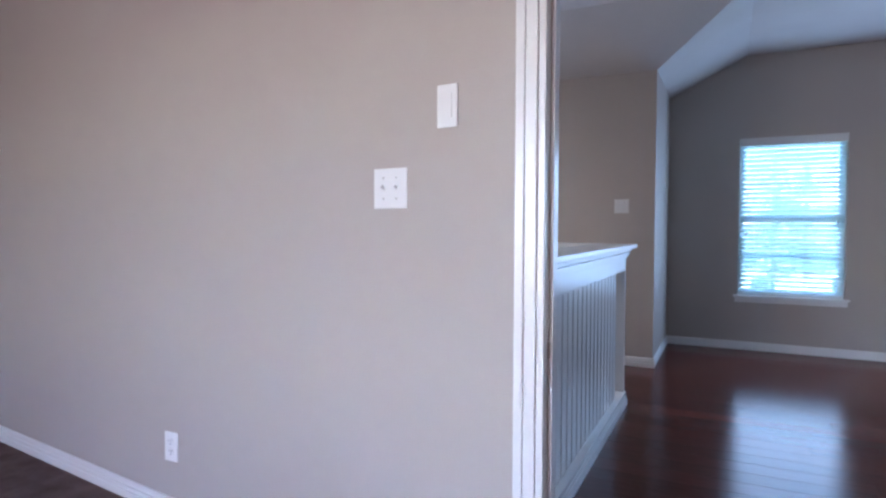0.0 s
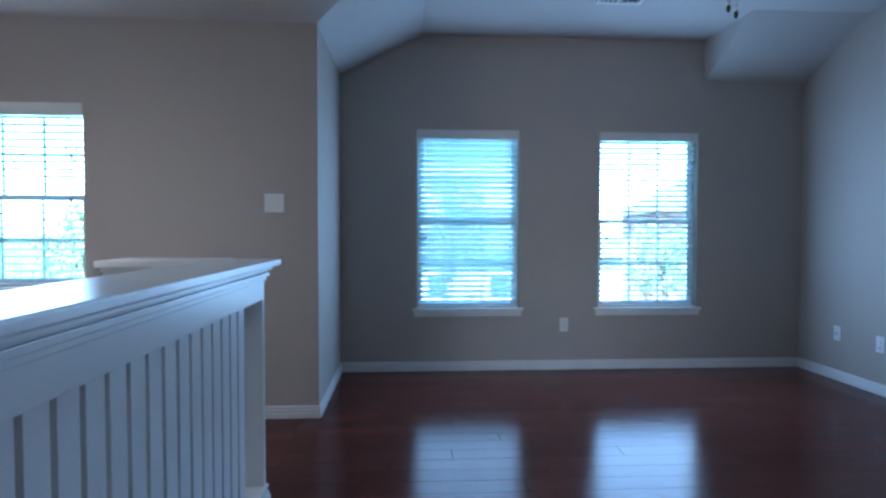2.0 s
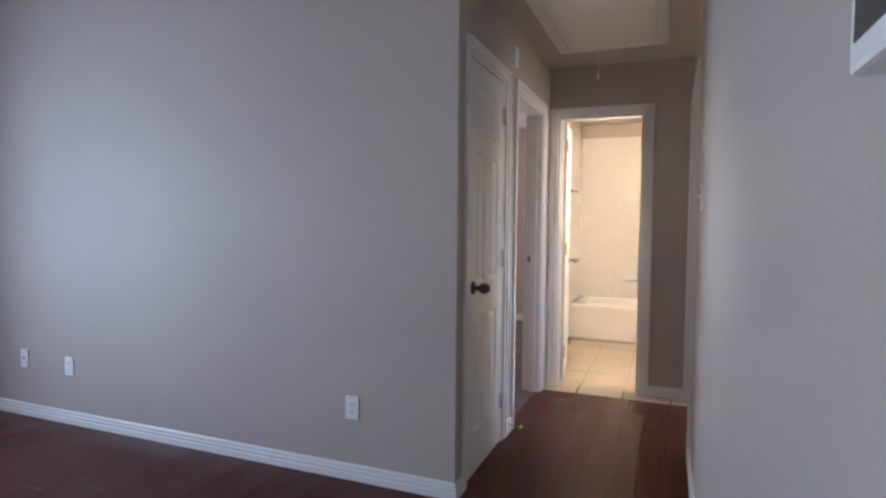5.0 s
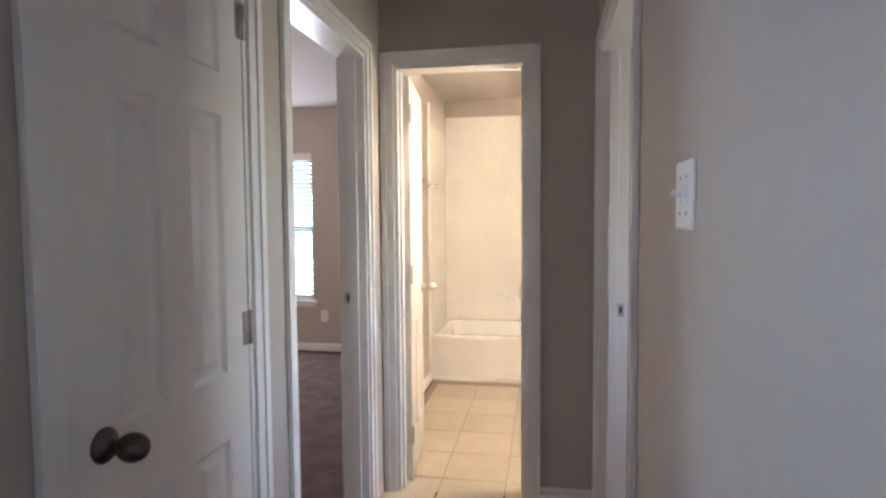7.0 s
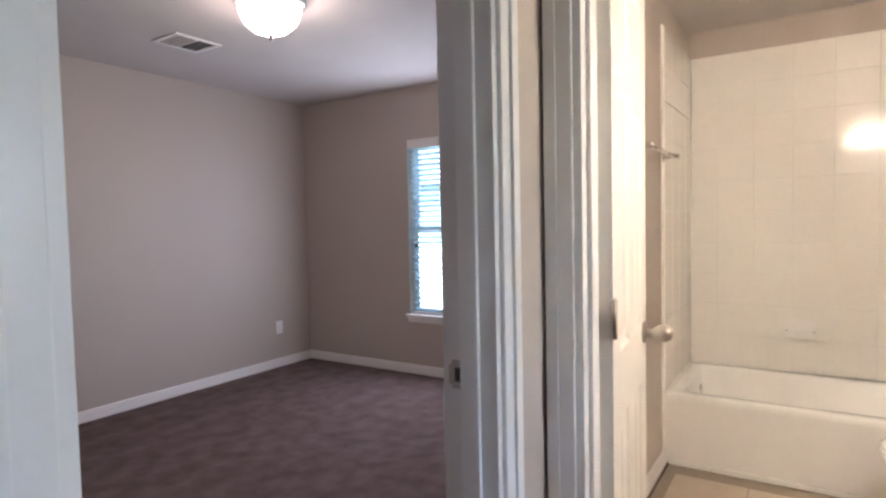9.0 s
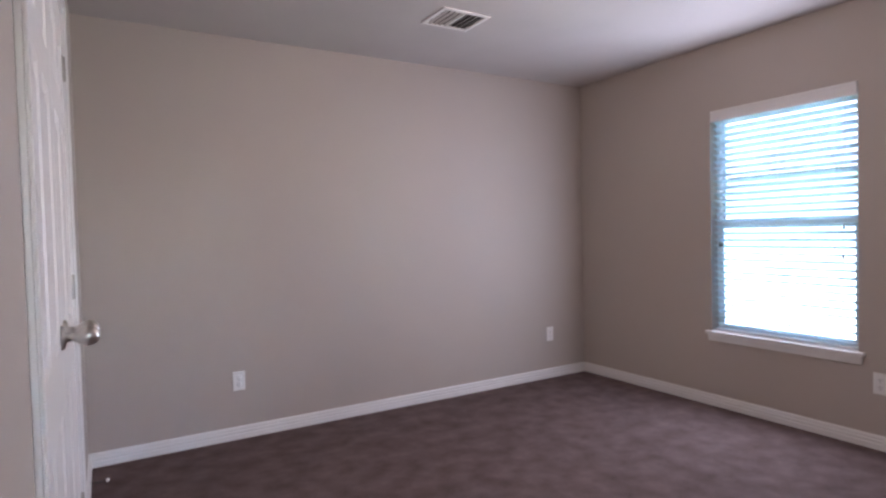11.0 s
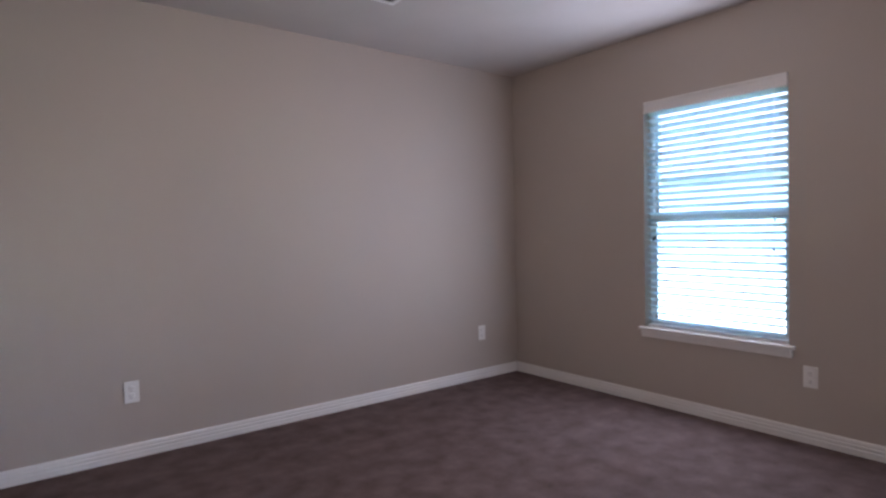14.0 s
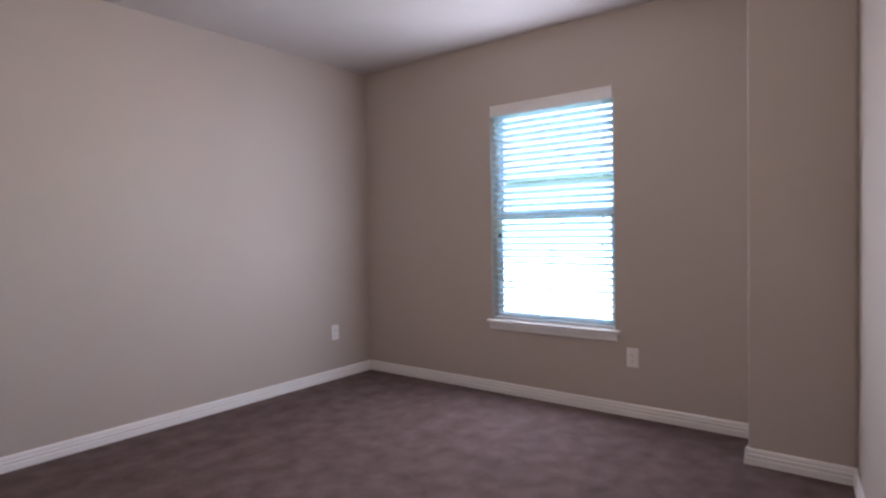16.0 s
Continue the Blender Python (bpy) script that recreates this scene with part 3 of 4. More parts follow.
def panel_door(m, w, label, knob_x, knobs=(1, -1), hinge_x=None, hinge_side=-1, group="", knob_mat=None, h=2.045, knob_z=0.93):
    """Six-panel door; local x across from 0 to w, y through its 35 mm thickness (0 is the middle), z up."""
    o = thing("panel_door", m, label, "door", group)
    t = 0.0175
    s, mid = 0.105 if w > 0.57 else 0.095, 0.09
    cw = (w - 2 * s - mid) / 2
    rows = ((0.22, 0.80), (0.97, 1.61), (1.71, 1.92))
    fr = bmesh.new()
    box(fr, (0, -t, 0.008), (s, t, h)), box(fr, (w - s, -t, 0.008), (w, t, h)), box(fr, (s + cw, -t, 0.008), (s + cw + mid, t, h))
    zs = [0.008, *[z for r in rows for z in r], h]
    for k in range(0, len(zs), 2):
        for x in (s, s + cw + mid):
            box(fr, (x, -t, zs[k]), (x + cw, t, zs[k + 1]))
    bmesh.ops.remove_doubles(fr, verts=fr.verts, dist=1e-5)
    part("stiles_and_rails", fr, M_door, o)
    for x in (s, s + cw + mid):
        for a, b in rows:
            bm = bmesh.new()
            for sg in (1, -1):
                loops = []
                for ins, dep in ((0, t), (0.012, t - 0.008), (0.026, t - 0.008), (0.045, t - 0.002)):
                    loops.append([bm.verts.new(c) for c in ((x + ins, sg * dep, a + ins), (x + cw - ins, sg * dep, a + ins), (x + cw - ins, sg * dep, b - ins), (x + ins, sg * dep, b - ins))])
                for p, q in zip(loops, loops[1:]):
                    for k in range(4):
                        bm.faces.new((p[k], p[(k + 1) % 4], q[(k + 1) % 4], q[k]))
                bm.faces.new(loops[-1])
            bmesh.ops.recalc_face_normals(bm, faces=bm.faces)
            part("panel", bm, M_door, o)
    for sg in knobs:
        bm = knob_bm(sg)
        bm.transform(Matrix.Translation((knob_x, sg * t, knob_z)))
        part("door_knob", bm, knob_mat or M_nickel, o, "satin nickel round door knob")
    if hinge_x is not None:
        for z in (0.2, 1.02, 1.82):
            bm = lathe([(0, 0), (0.0065, 0), (0.0065, 0.09), (0, 0.09)], Matrix.Translation((hinge_x, hinge_side * (t + 0.004), z)), 10)
            box(bm, (hinge_x - 0.002, hinge_side * t, z), (hinge_x + 0.03, hinge_side * (t + 0.003), z + 0.09))
            box(bm, (hinge_x - 0.032, hinge_side * t, z), (hinge_x - 0.004, hinge_side * (t + 0.003), z + 0.09))
            part("hinge", bm, M_nickel, o, "satin nickel butt hinge")
    return o


panel_door(pose(4.24, YH + 0.02, 0), 0.585, "white six-panel closet door, closed, in the hallway", 0.065, (-1,), 0.59, -1, knob_mat=M_bronze, knob_z=0.95)
panel_door(pose(6.21, 2.398, 0, 0, 0, 6.0), 0.565, "white six-panel bathroom door standing open", 0.505, (1, -1), 0.0, -1, knob_z=0.945)
panel_door(pose(5.205, 3.62, 0, 0, 0, 90), 0.688, "white six-panel wardrobe door, one closed leaf of a pair", 0.63, (-1,), 0.004, -1, "wardrobe doors", knob_z=0.985)
panel_door(pose(5.205, 4.312, 0, 0, 0, 90), 0.688, "white six-panel wardrobe door, closed, hinged by the corner", 0.058, (-1,), 0.692, -1, "wardrobe doors", knob_z=0.985)


def strike(m, label="satin nickel strike plate on the door jamb"):
    o = thing("strike_plate", m, label, "strike plate", "strike plates")
    part("plate", boxes(((-0.014, 0, -0.029), (0.014, 0.002, 0.029)), ((0.014, -0.001, -0.02), (0.02, 0.004, 0.02)), bevel=0.0008), M_nickel, o)
    part("latch_hole", boxes(((-0.006, 0.0021, -0.014), (0.007, 0.0026, 0.014))), M_hole_shade, o)
    for z in (-0.022, 0.022):
        part("screw", lathe([(0, 0.0032), (0.003, 0.0028), (0.0035, 0.002)], Matrix.Translation((0, 0, z)) @ Matrix.Rotation(radians(-90), 4, "X"), 8), M_nickel, o)


strike(pose(5.8595, YH + 0.085, 0.995, 0, 0, 90))
strike(pose(5.9815, YR - 0.09, 0.945, 0, 0, 90))
strike(pose(0.2735, 1.19, 0.835, 0, 0, -90))

# ---- guard rail at the stairwell ----
def rail_run(o, m, length, nbal):
    """One run of half-height guard along local x: base, balusters, fascias, moulded cap."""
    def p(nm, bm, label=""):
        bm.transform(m)
        return part(nm, bm, M_trim, o, label)
    p("base", boxes(((0, -0.085, 0), (length, 0.085, 0.075)), bevel=0.004))
    p("base_moulding", boxes(((0, -0.098, 0.0), (length, -0.0855, 0.045)), ((0, -0.092, 0.045), (length, -0.0852, 0.062)), bevel=0.003))
    p("base_shelf", boxes(((0, -0.09, 0.076), (length, 0.09, 0.09)), bevel=0.004))
    p("fascia", boxes(((0, -0.078, 0.880), (length, -0.06, 0.965)), bevel=0.002))
    p("fascia", boxes(((0, 0.06, 0.880), (length, 0.078, 0.965)), bevel=0.002))
    p("top_rail", boxes(((0, -0.0595, 0.895), (length, 0.0595, 0.964))))
    for y0, y1, a, b in ((0.0785, 0.088, 0.960, 0.978), (0.0785, 0.100, 0.978, 0.996), (0.0785, 0.093, 0.996, 1.005), (0.0785, 0.112, 1.005, 1.022)):
        for sg in (-1, 1):
            p("cap_moulding", boxes(((-0.0, sg * y0, a), (length, sg * y1, b)), bevel=0.003))
    p("cap", boxes(((-0.005, -0.145, 1.023), (length + 0.02, 0.125, 1.050)), bevel=0.006), "glossy white painted cap board")
    bm = boxes(((-0.036, -0.055, 0.09), (0.036, 0.055, 0.895)), bevel=0.002)
    bm.transform(m.to_3x3().to_4x4())
    me = mesh_of("baluster", bm, M_trim)
    for k in range(nbal):
        share("baluster", me, o, m @ Vector((0.07 + (length - 0.33) * k / (nbal - 1), 0, 0)))
    p("end_post", boxes(((length - 0.035, -0.078, 0.09), (length, 0.078, 0.880)), bevel=0.003))


guard = thing("guard_rail", Matrix(), "white painted stairwell guard rail with square balusters and wide cap", "railing")
rail_run(guard, Matrix.Translation((0.012, 1.252, 0)) @ Matrix.Rotation(math.pi / 2, 4, "Z"), 2.36, 23)
rail_run(guard, Matrix.Translation((-0.07, 3.585, 0)) @ Matrix.Rotation(math.pi, 4, "Z"), 0.44, 4)

# ---- plates on the walls ----
def face_pose(x, y, z, facing):
    """Local y points out of the wall."""
    return pose(x, y, z, 0, 0, {"-y": 180, "+y": 0, "-x": 90, "+x": -90}[facing])


def plate_bm(w, h):
    return boxes(((-w / 2, 0, -h / 2), (w / 2, 0.006, h / 2)), bevel=0.003)


def outlet(m):
    o = thing("wall_outlet", m, "white duplex wall outlet above the baseboard", "outlet", "wall outlets")
    part("cover_plate", plate_bm(0.072, 0.116), M_plate, o)
    for z in (-0.02, 0.02):
        r = part("receptacle", lathe([(0.0165, 0), (0.0165, 0.0075), (0.015, 0.0085), (0, 0.0085)], Matrix.Translation((0, 0, z)) @ Matrix.Rotation(radians(-90), 4, "X"), 16), M_plate, o)
        part("slots", boxes(((-0.0075, 0.0086, z - 0.001), (-0.0055, 0.0092, z + 0.008)), ((0.0055, 0.0086, z - 0.001), (0.0075, 0.0092, z + 0.008)), ((-0.002, 0.0086, z - 0.01), (0.002, 0.0092, z - 0.006))), M_hole_shade, r)
    part("screw", lathe([(0.003, 0.006), (0.003, 0.0072), (0, 0.0076)], Matrix.Rotation(radians(-90), 4, "X"), 8), M_plate, o)
    return o


for x, y, z, f in ((2.007, YW, 0.38, "-y"), (XR, 5.04, 0.36, "-x"), (XR, 3.037, 0.36, "-x"), (8.497, YB, 0.366, "-y"), (6.014, YB, 0.357, "-y"), (XB, 3.908, 0.36, "-x"), (-1.266, 1.277, 0.285, "-y")):
    outlet(face_pose(x, y, z, f))

o = thing("cable_jack", face_pose(XR, 5.454, 0.37, "-x"), "white wall plate with a coaxial cable jack", "wall jack")
part("cover_plate", plate_bm(0.072, 0.116), M_plate, o)
part("socket", lathe([(0.007, 0), (0.007, 0.014), (0.003, 0.014), (0.003, 0.009), (0, 0.009)], Matrix.Rotation(radians(-90), 4, "X"), 12), M_nickel, o, "threaded metal cable socket")


def switch(m, gang, label, w=None, rocker=False):
    o = thing("light_switch", m, label, "light switch", "light switches")
    w = w or (0.072 + 0.046 * (gang - 1))
    part("cover_plate", plate_bm(w, 0.116), M_plate, o)
    for k in range(gang):
        x = (k - (gang - 1) / 2) * 0.046
        if rocker:
            part("rocker", boxes(((x - 0.016, 0.006, -0.033), (x + 0.016, 0.009, 0.033)), bevel=0.001), M_plate, o)
            continue
        part("toggle_collar", boxes(((x - 0.006, 0.006, -0.013), (x + 0.006, 0.0075, 0.013))), M_plate, o)
        bm = boxes(((-0.0035, 0, -0.005), (0.0035, 0.016, 0.005)), bevel=0.0015)
        bm.transform(Matrix.Translation((x, 0.006, 0)) @ Matrix.Rotation(radians(28), 4, "X"))
        part("toggle", bm, M_plate, o)
        for z in (-0.03, 0.03):
            part("screw", lathe([(0.003, 0.006), (0.003, 0.0072), (0, 0.0076)], Matrix.Translation((x, 0, z)) @ Matrix.Rotation(radians(-90), 4, "X"), 8), M_nickel, o)
    return o


switch(face_pose(-0.195, 1.172, 1.26, "-y") @ pose(0, 0, 0, 0, 0, -5.7), 2, "white two-gang toggle switch plate by the study door")
switch(face_pose(-0.004, 1.153, 1.475, "-y") @ pose(0, 0, 0, 0, 0, -5.7), 1, "blank white rocker control plate above the switches", 0.064, True)
switch(face_pose(-0.126, 4.746, 1.338, "-y"), 2, "white two-gang toggle switch plate on the stair wall")
switch(face_pose(4.442, YR, 1.39, "+y"), 2, "white two-gang toggle switch plate in the hallway")
switch(face_pose(XD, 0.95, 1.28, "-x"), 1, "white toggle switch plate in the side room")

o = thing("door_chime", face_pose(5.0, YH, 2.24, "-y"), "small white plastic sensor box high on the hallway wall", "sensor")
part("case", boxes(((-0.035, 0, -0.055), (0.035, 0.026, 0.055)), bevel=0.006), M_plate, o)
part("vent_slot", boxes(((-0.02, 0.0262, -0.03), (0.02, 0.0268, -0.026))), M_hole_shade, o)

o = thing("thermostat", face_pose(2.02, YR, 1.42, "+y"), "white wall thermostat with a dark grey screen", "thermostat")
part("case", boxes(((-0.075, 0, -0.05), (0.075, 0.022, 0.055)), bevel=0.005), M_plate, o)
part("screen", boxes(((-0.055, 0.0221, -0.032), (0.06, 0.023, 0.04))), M_lcd, o, "dark grey display")

# spring door stops on the baseboards
for x, y, f in ((5.233, 5.75, "+x"), (4.97, YH - 0.013, "-y")):
    o = thing("door_stop", face_pose(x, y, 0.05, f), "spring door stop with a white tip on the baseboard", "door stop", "door stops")
    pts = [(0.006 * math.cos(k * 1.05), 0.002 + 0.0011 * k, 0.006 * math.sin(k * 1.05)) for k in range(60)]
    part("spring", tube(pts, 0.0012, 5), M_bronze, o)
    part("tip", lathe([(0, 0.066), (0.008, 0.067), (0.009, 0.075), (0.006, 0.082), (0, 0.083)], Matrix.Rotation(radians(-90), 4, "X"), 12), M_plate, o)

# ---- ceiling fittings ----
def vent(m, w, d, label):
    """Ceiling register hanging under z = 0: frame, two banks of louvres, dark plate for the throat's shade."""
    o = thing("ceiling_vent", m, label, "vent", "ceiling vents")
    f = 0.025
    part("frame", boxes(((-w / 2, -d / 2, -0.008), (-w / 2 + f, d / 2, 0)), ((w / 2 - f, -d / 2, -0.008), (w / 2, d / 2, 0)), ((-w / 2 + f, -d / 2, -0.008), (w / 2 - f, -d / 2 + f, 0)), ((-w / 2 + f, d / 2 - f, -0.008), (w / 2 - f, d / 2, 0)), ((-0.006, -d / 2 + f, -0.008), (0.006, d / 2 - f, 0)), bevel=0.002), M_plate, o)
    part("throat_shade", boxes(((-w / 2 + f, -d / 2 + f, -0.0015), (w / 2 - f, d / 2 - f, -0.0005))), M_hole_shade, o, "flat dark plate for the shade in the duct")
    bm = boxes(((-0.007, -d / 2 + f, -0.0008), (0.007, d / 2 - f, 0.0008)))
    me = mesh_of("louvre", bm, M_plate)
    n = 8
    for k in range(n):
        x = (-w / 2 + f) + (w - 2 * f) * (k + 0.5) / n
        share("louvre", me, o, (x, 0, -0.0065), (0, radians(38 if x < 0 else -38), 0))


vent(pose(7.10, 5.26, HZ), 0.31, 0.26, "white metal ceiling air register in the bedroom")
vent(pose(2.17, 5.07, LZ), 0.32, 0.20, "white metal ceiling air register in the loft")

o = thing("ceiling_light", pose(6.92, 4.30, HZ), "lit frosted dome ceiling light with nickel rim", "ceiling light")
part("pan", lathe([(0, 0), (0.175, 0), (0.182, -0.012), (0.178, -0.035), (0.165, -0.045), (0.155, -0.04), (0, -0.04)], None, 40), M_nickel, o, "brushed nickel pan")
part("glass_dome", lathe([(0.155, -0.042), (0.15, -0.08), (0.128, -0.125), (0.09, -0.16), (0.045, -0.178), (0.012, -0.182), (0, -0.182)], None, 40), M_dome, o, "glowing frosted glass dome")
part("finial", lathe([(0.012, -0.178), (0.014, -0.186), (0.007, -0.193), (0.01, -0.2), (0.006, -0.21), (0, -0.212)], None, 14), M_nickel, o)

# attic hatch with its pull cord
o = thing("attic_hatch", pose(5.13, 2.0, HZ), "white attic access panel with moulded trim in the hallway ceiling", "attic hatch")
hx, hy = 0.56, 0.35
part("panel", boxes(((-hx + 0.07, -hy + 0.07, -0.008), (hx - 0.07, hy - 0.07, -0.001)), bevel=0.002), M_trim, o)
for k, (w, d) in enumerate(((0.0, 0.012), (0.022, 0.02), (0.044, 0.014))):
    x, y, e = hx - w, hy - w, 0.0225
    part("trim_board", boxes(((-x, -y, -d), (x, -y + e, -0.001)), ((-x, y - e, -d), (x, y, -0.001)), ((-x, -y + e, -d), (-x + e, y - e, -0.001)), ((x - e, -y + e, -d), (x, y - e, -0.001)), bevel=0.002), M_trim, o)
cord = part("pull_cord", tube([(0.44, 0.08, -0.008), (0.441, 0.081, -0.12), (0.44, 0.08, -0.2)], 0.0022, 6), M_plate, o)
part("pull_knob", lathe([(0, 0.03), (0.007, 0.028), (0.011, 0.006), (0.009, 0), (0, 0)], Matrix.Translation((0.44, 0.08, -0.225)), 12), M_plate, cord)

# ceiling fan
o = thing("ceiling_fan", pose(2.0, 3.42, LZ), "white five-blade ceiling fan with two pull chains", "ceiling fan")
part("canopy", lathe([(0, 0), (0.07, 0), (0.065, -0.03), (0.03, -0.05), (0.013, -0.052), (0.013, -0.1), (0, -0.1)], None, 24), M_plate, o)
part("motor", lathe([(0, -0.09), (0.05, -0.095), (0.11, -0.115), (0.125, -0.16), (0.12, -0.21), (0.08, -0.235), (0.06, -0.29), (0.035, -0.31), (0, -0.31)], None, 32), M_plate, o)
for k in range(5):
    r = Matrix.Rotation(radians(95 + 72 * k), 4, "Z")
    bm = bmesh.new()
    out = [(0.17, -0.045), (0.3, -0.058), (0.5, -0.066), (0.58, -0.06), (0.61, -0.03), (0.615, 0.0), (0.61, 0.03), (0.58, 0.06), (0.5, 0.066), (0.3, 0.058), (0.17, 0.045)]
    for z in (0.0, 0.006):
        bm.faces.new([bm.verts.new((x, y, z)) for x, y in out])
    bm.verts.ensure_lookup_table()
    n = len(out)
    for i in range(n):
        bm.faces.new((bm.verts[i], bm.verts[(i + 1) % n], bm.verts[n + (i + 1) % n], bm.verts[n + i]))
    bmesh.ops.recalc_face_normals(bm, faces=bm.faces)
    bm.transform(Matrix.Translation((0, 0, -0.205)) @ r @ Matrix.Rotation(radians(12), 4, "X"))
    b = part("blade", bm, M_blade, o)
    bm = boxes(((0.1, -0.015, -0.006), (0.24, 0.015, -0.001)), bevel=0.002)
    bm.transform(Matrix.Translation((0, 0, -0.205)) @ r @ Matrix.Rotation(radians(12), 4, "X"))
    part("blade_arm", bm, M_nickel, b)
for x, y, z in ((-0.012, 0.0, -0.725), (0.014, -0.01, -0.752)):
    ch = part("pull_chain", tube([(x * 3, y, -0.29), (x, y, z + 0.03)], 0.0011, 5), M_nickel, o)
    part("chain_fob", lathe([(0, 0.034), (0.006, 0.03), (0.009, 0.018), (0.006, 0.006), (0, 0)], Matrix.Translation((x, y, z)), 12), M_bronze, ch, "dark and white chain fob")
    part("fob_cap", lathe([(0, 0.05), (0.008, 0.046), (0.009, 0.036), (0, 0.0345)], Matrix.Translation((x, y, z)), 12), M_plate, ch)

# chandelier over the stairs
CHZ = 1.485
CHT = (LZ - CHZ) / 0.77      # ceiling above its rim, in its own units
o = thing("chandelier", pose(-1.25, 3.2, CHZ) @ Matrix.Scale(0.77, 4), "scrolled metal pendant chandelier with a lit white bell-shaped glass", "chandelier")
bell = [(0.128, 0.0), (0.122, -0.006), (0.118, -0.03), (0.108, -0.08), (0.098, -0.13), (0.085, -0.165), (0.066, -0.185), (0.03, -0.195), (0, -0.197)]
part("glass_bell", lathe(bell, None, 40), M_bowl, o, "glowing white glass bell")
part("rim", lathe([(0, 0.04), (0.06, 0.038), (0.105, 0.025), (0.135, 0.008), (0.138, 0.0), (0.126, 0.001), (0, 0.012)], None, 40), M_nickel, o)
part("finial", lathe([(0.03, -0.19), (0.025, -0.2), (0.01, -0.208), (0.013, -0.22), (0.008, -0.232), (0, -0.236)], None, 16), M_nickel, o)
part("stem", lathe([(0, 0.035), (0.016, 0.04), (0.012, 0.08), (0.008, 0.16), (0.012, 0.2), (0.03, 0.215), (0.012, 0.23), (0.012, 0.3), (0.035, 0.31), (0.03, 0.325), (0.012, 0.335), (0, 0.34)], None, 20), M_nickel, o)
for k in range(4):
    a = radians(28 + 90 * k)
    pts = []
    for i in range(44):
        u = i / 43
        if u < 0.4:
            v = u / 0.4
            r, z = 0.05 + 0.095 * v, 0.035 + 0.012 * v * v
        else:
            v = (u - 0.4) / 0.6
            th, rad = -math.pi / 2 + v * 1.7 * math.pi, 0.046 * (1 - 0.62 * v)
            r, z = 0.145 + rad * math.cos(th), 0.093 + rad * math.sin(th)
        pts.append((r * math.cos(a), r * math.sin(a), z))
    part("scroll_arm", tube(pts, 0.0065, 8), M_nickel, o)
    pts = []
    for i in range(20):
        th = -0.6 * math.pi + i / 19 * 1.5 * math.pi
        pts.append(((0.045 + 0.028 * math.cos(th)) * math.cos(a), (0.045 + 0.028 * math.cos(th)) * math.sin(a), 0.275 + 0.03 * math.sin(th)))
    part("upper_scroll", tube(pts, 0.006, 8), M_nickel, o)
link = bmesh.new()
for k in range(int((CHT - 0.4) / 0.0262)):
    pts = [(0.009 * math.cos(t * math.pi / 5), 0, 0.016 * math.sin(t * math.pi / 5)) for t in range(11)]
    t = tube(pts, 0.002, 5)
    t.transform(Matrix.Translation((0, 0, 0.352 + 0.0262 * k)) @ Matrix.Rotation(radians(90 * (k % 2)), 4, "Z"))
    tmp = bpy.data.meshes.new("tmp")
    t.to_mesh(tmp)
    t.free()
    link.from_mesh(tmp)
    bpy.data.meshes.remove(tmp)
part("chain", link, M_nickel, o)
part("canopy", lathe([(0, CHT), (0.07, CHT), (0.064, CHT - 0.025), (0.014, CHT - 0.045), (0.009, CHT - 0.07), (0, CHT - 0.07)], None, 24), M_nickel, o)

# ---- bathroom ----
o = thing("bathtub", Matrix(), "white enamel alcove bathtub with a plain apron", "bathtub")
bm = bmesh.new()
x0, x1, y0, y1, h = 8.04, 8.821, 1.09, 2.6435, 0.375
rim = [(x0, y0), (x1, y0), (x1, y1), (x0, y1)]
def rect(ins, z, rnd=0.0):
    a, b, c, d = x0 + ins, x1 - ins, y0 + ins, y1 - ins
    pts = []
    for cx, cy, a0 in ((b - rnd, d - rnd, 0), (a + rnd, d - rnd, 90), (a + rnd, c + rnd, 180), (b - rnd, c + rnd, 270)):
        for k in range(5):
            th = radians(a0 + 22.5 * k)
            pts.append((cx + rnd * math.cos(th), cy + rnd * math.sin(th), z))
    return [bm.verts.new(p) for p in pts]
loops = [rect(0.002, 0.0, 0.004), rect(0.002, h - 0.05, 0.004), rect(0.0, h - 0.035, 0.006), rect(0.0, h - 0.008, 0.01), rect(0.008, h, 0.012), rect(0.075, h, 0.09), rect(0.085, h - 0.012, 0.1), rect(0.13, 0.1, 0.12), rect(0.17, 0.06, 0.12)]
for p, q in zip(loops, loops[1:]):
    for k in range(20):
        bm.faces.new((p[k], p[(k + 1) % 20], q[(k + 1) % 20], q[k]))
bm.faces.new(loops[-1])
bmesh.ops.recalc_face_normals(bm, faces=bm.faces)
for f in bm.faces:
    f.smooth = True
part("tub_shell", bm, M_tub, o)
part("toe_trim", boxes(((8.028, 1.09, 0.0), (8.056, 2.625, 0.028)), bevel=0.006), M_tub, o)
part("overflow_plate", lathe([(0, 0.012), (0.03, 0.01), (0.034, 0.0), (0, 0)], Matrix.Translation((8.42, 2.53, 0.31)) @ Matrix.Rotation(radians(90), 4, "X"), 20), M_chrome, o)

surround = structure("tile_surround", boxes(((8.822, 1.08, 0.373), (8.83, 2.653, 2.28)), ((8.02, 2.644, 0.0), (8.822, 2.665, 2.28)), ((8.02, 1.08, 0.0), (8.822, 1.088, 2.28))), M_grout, "white glazed wall tile around the bathtub", "tile surround")

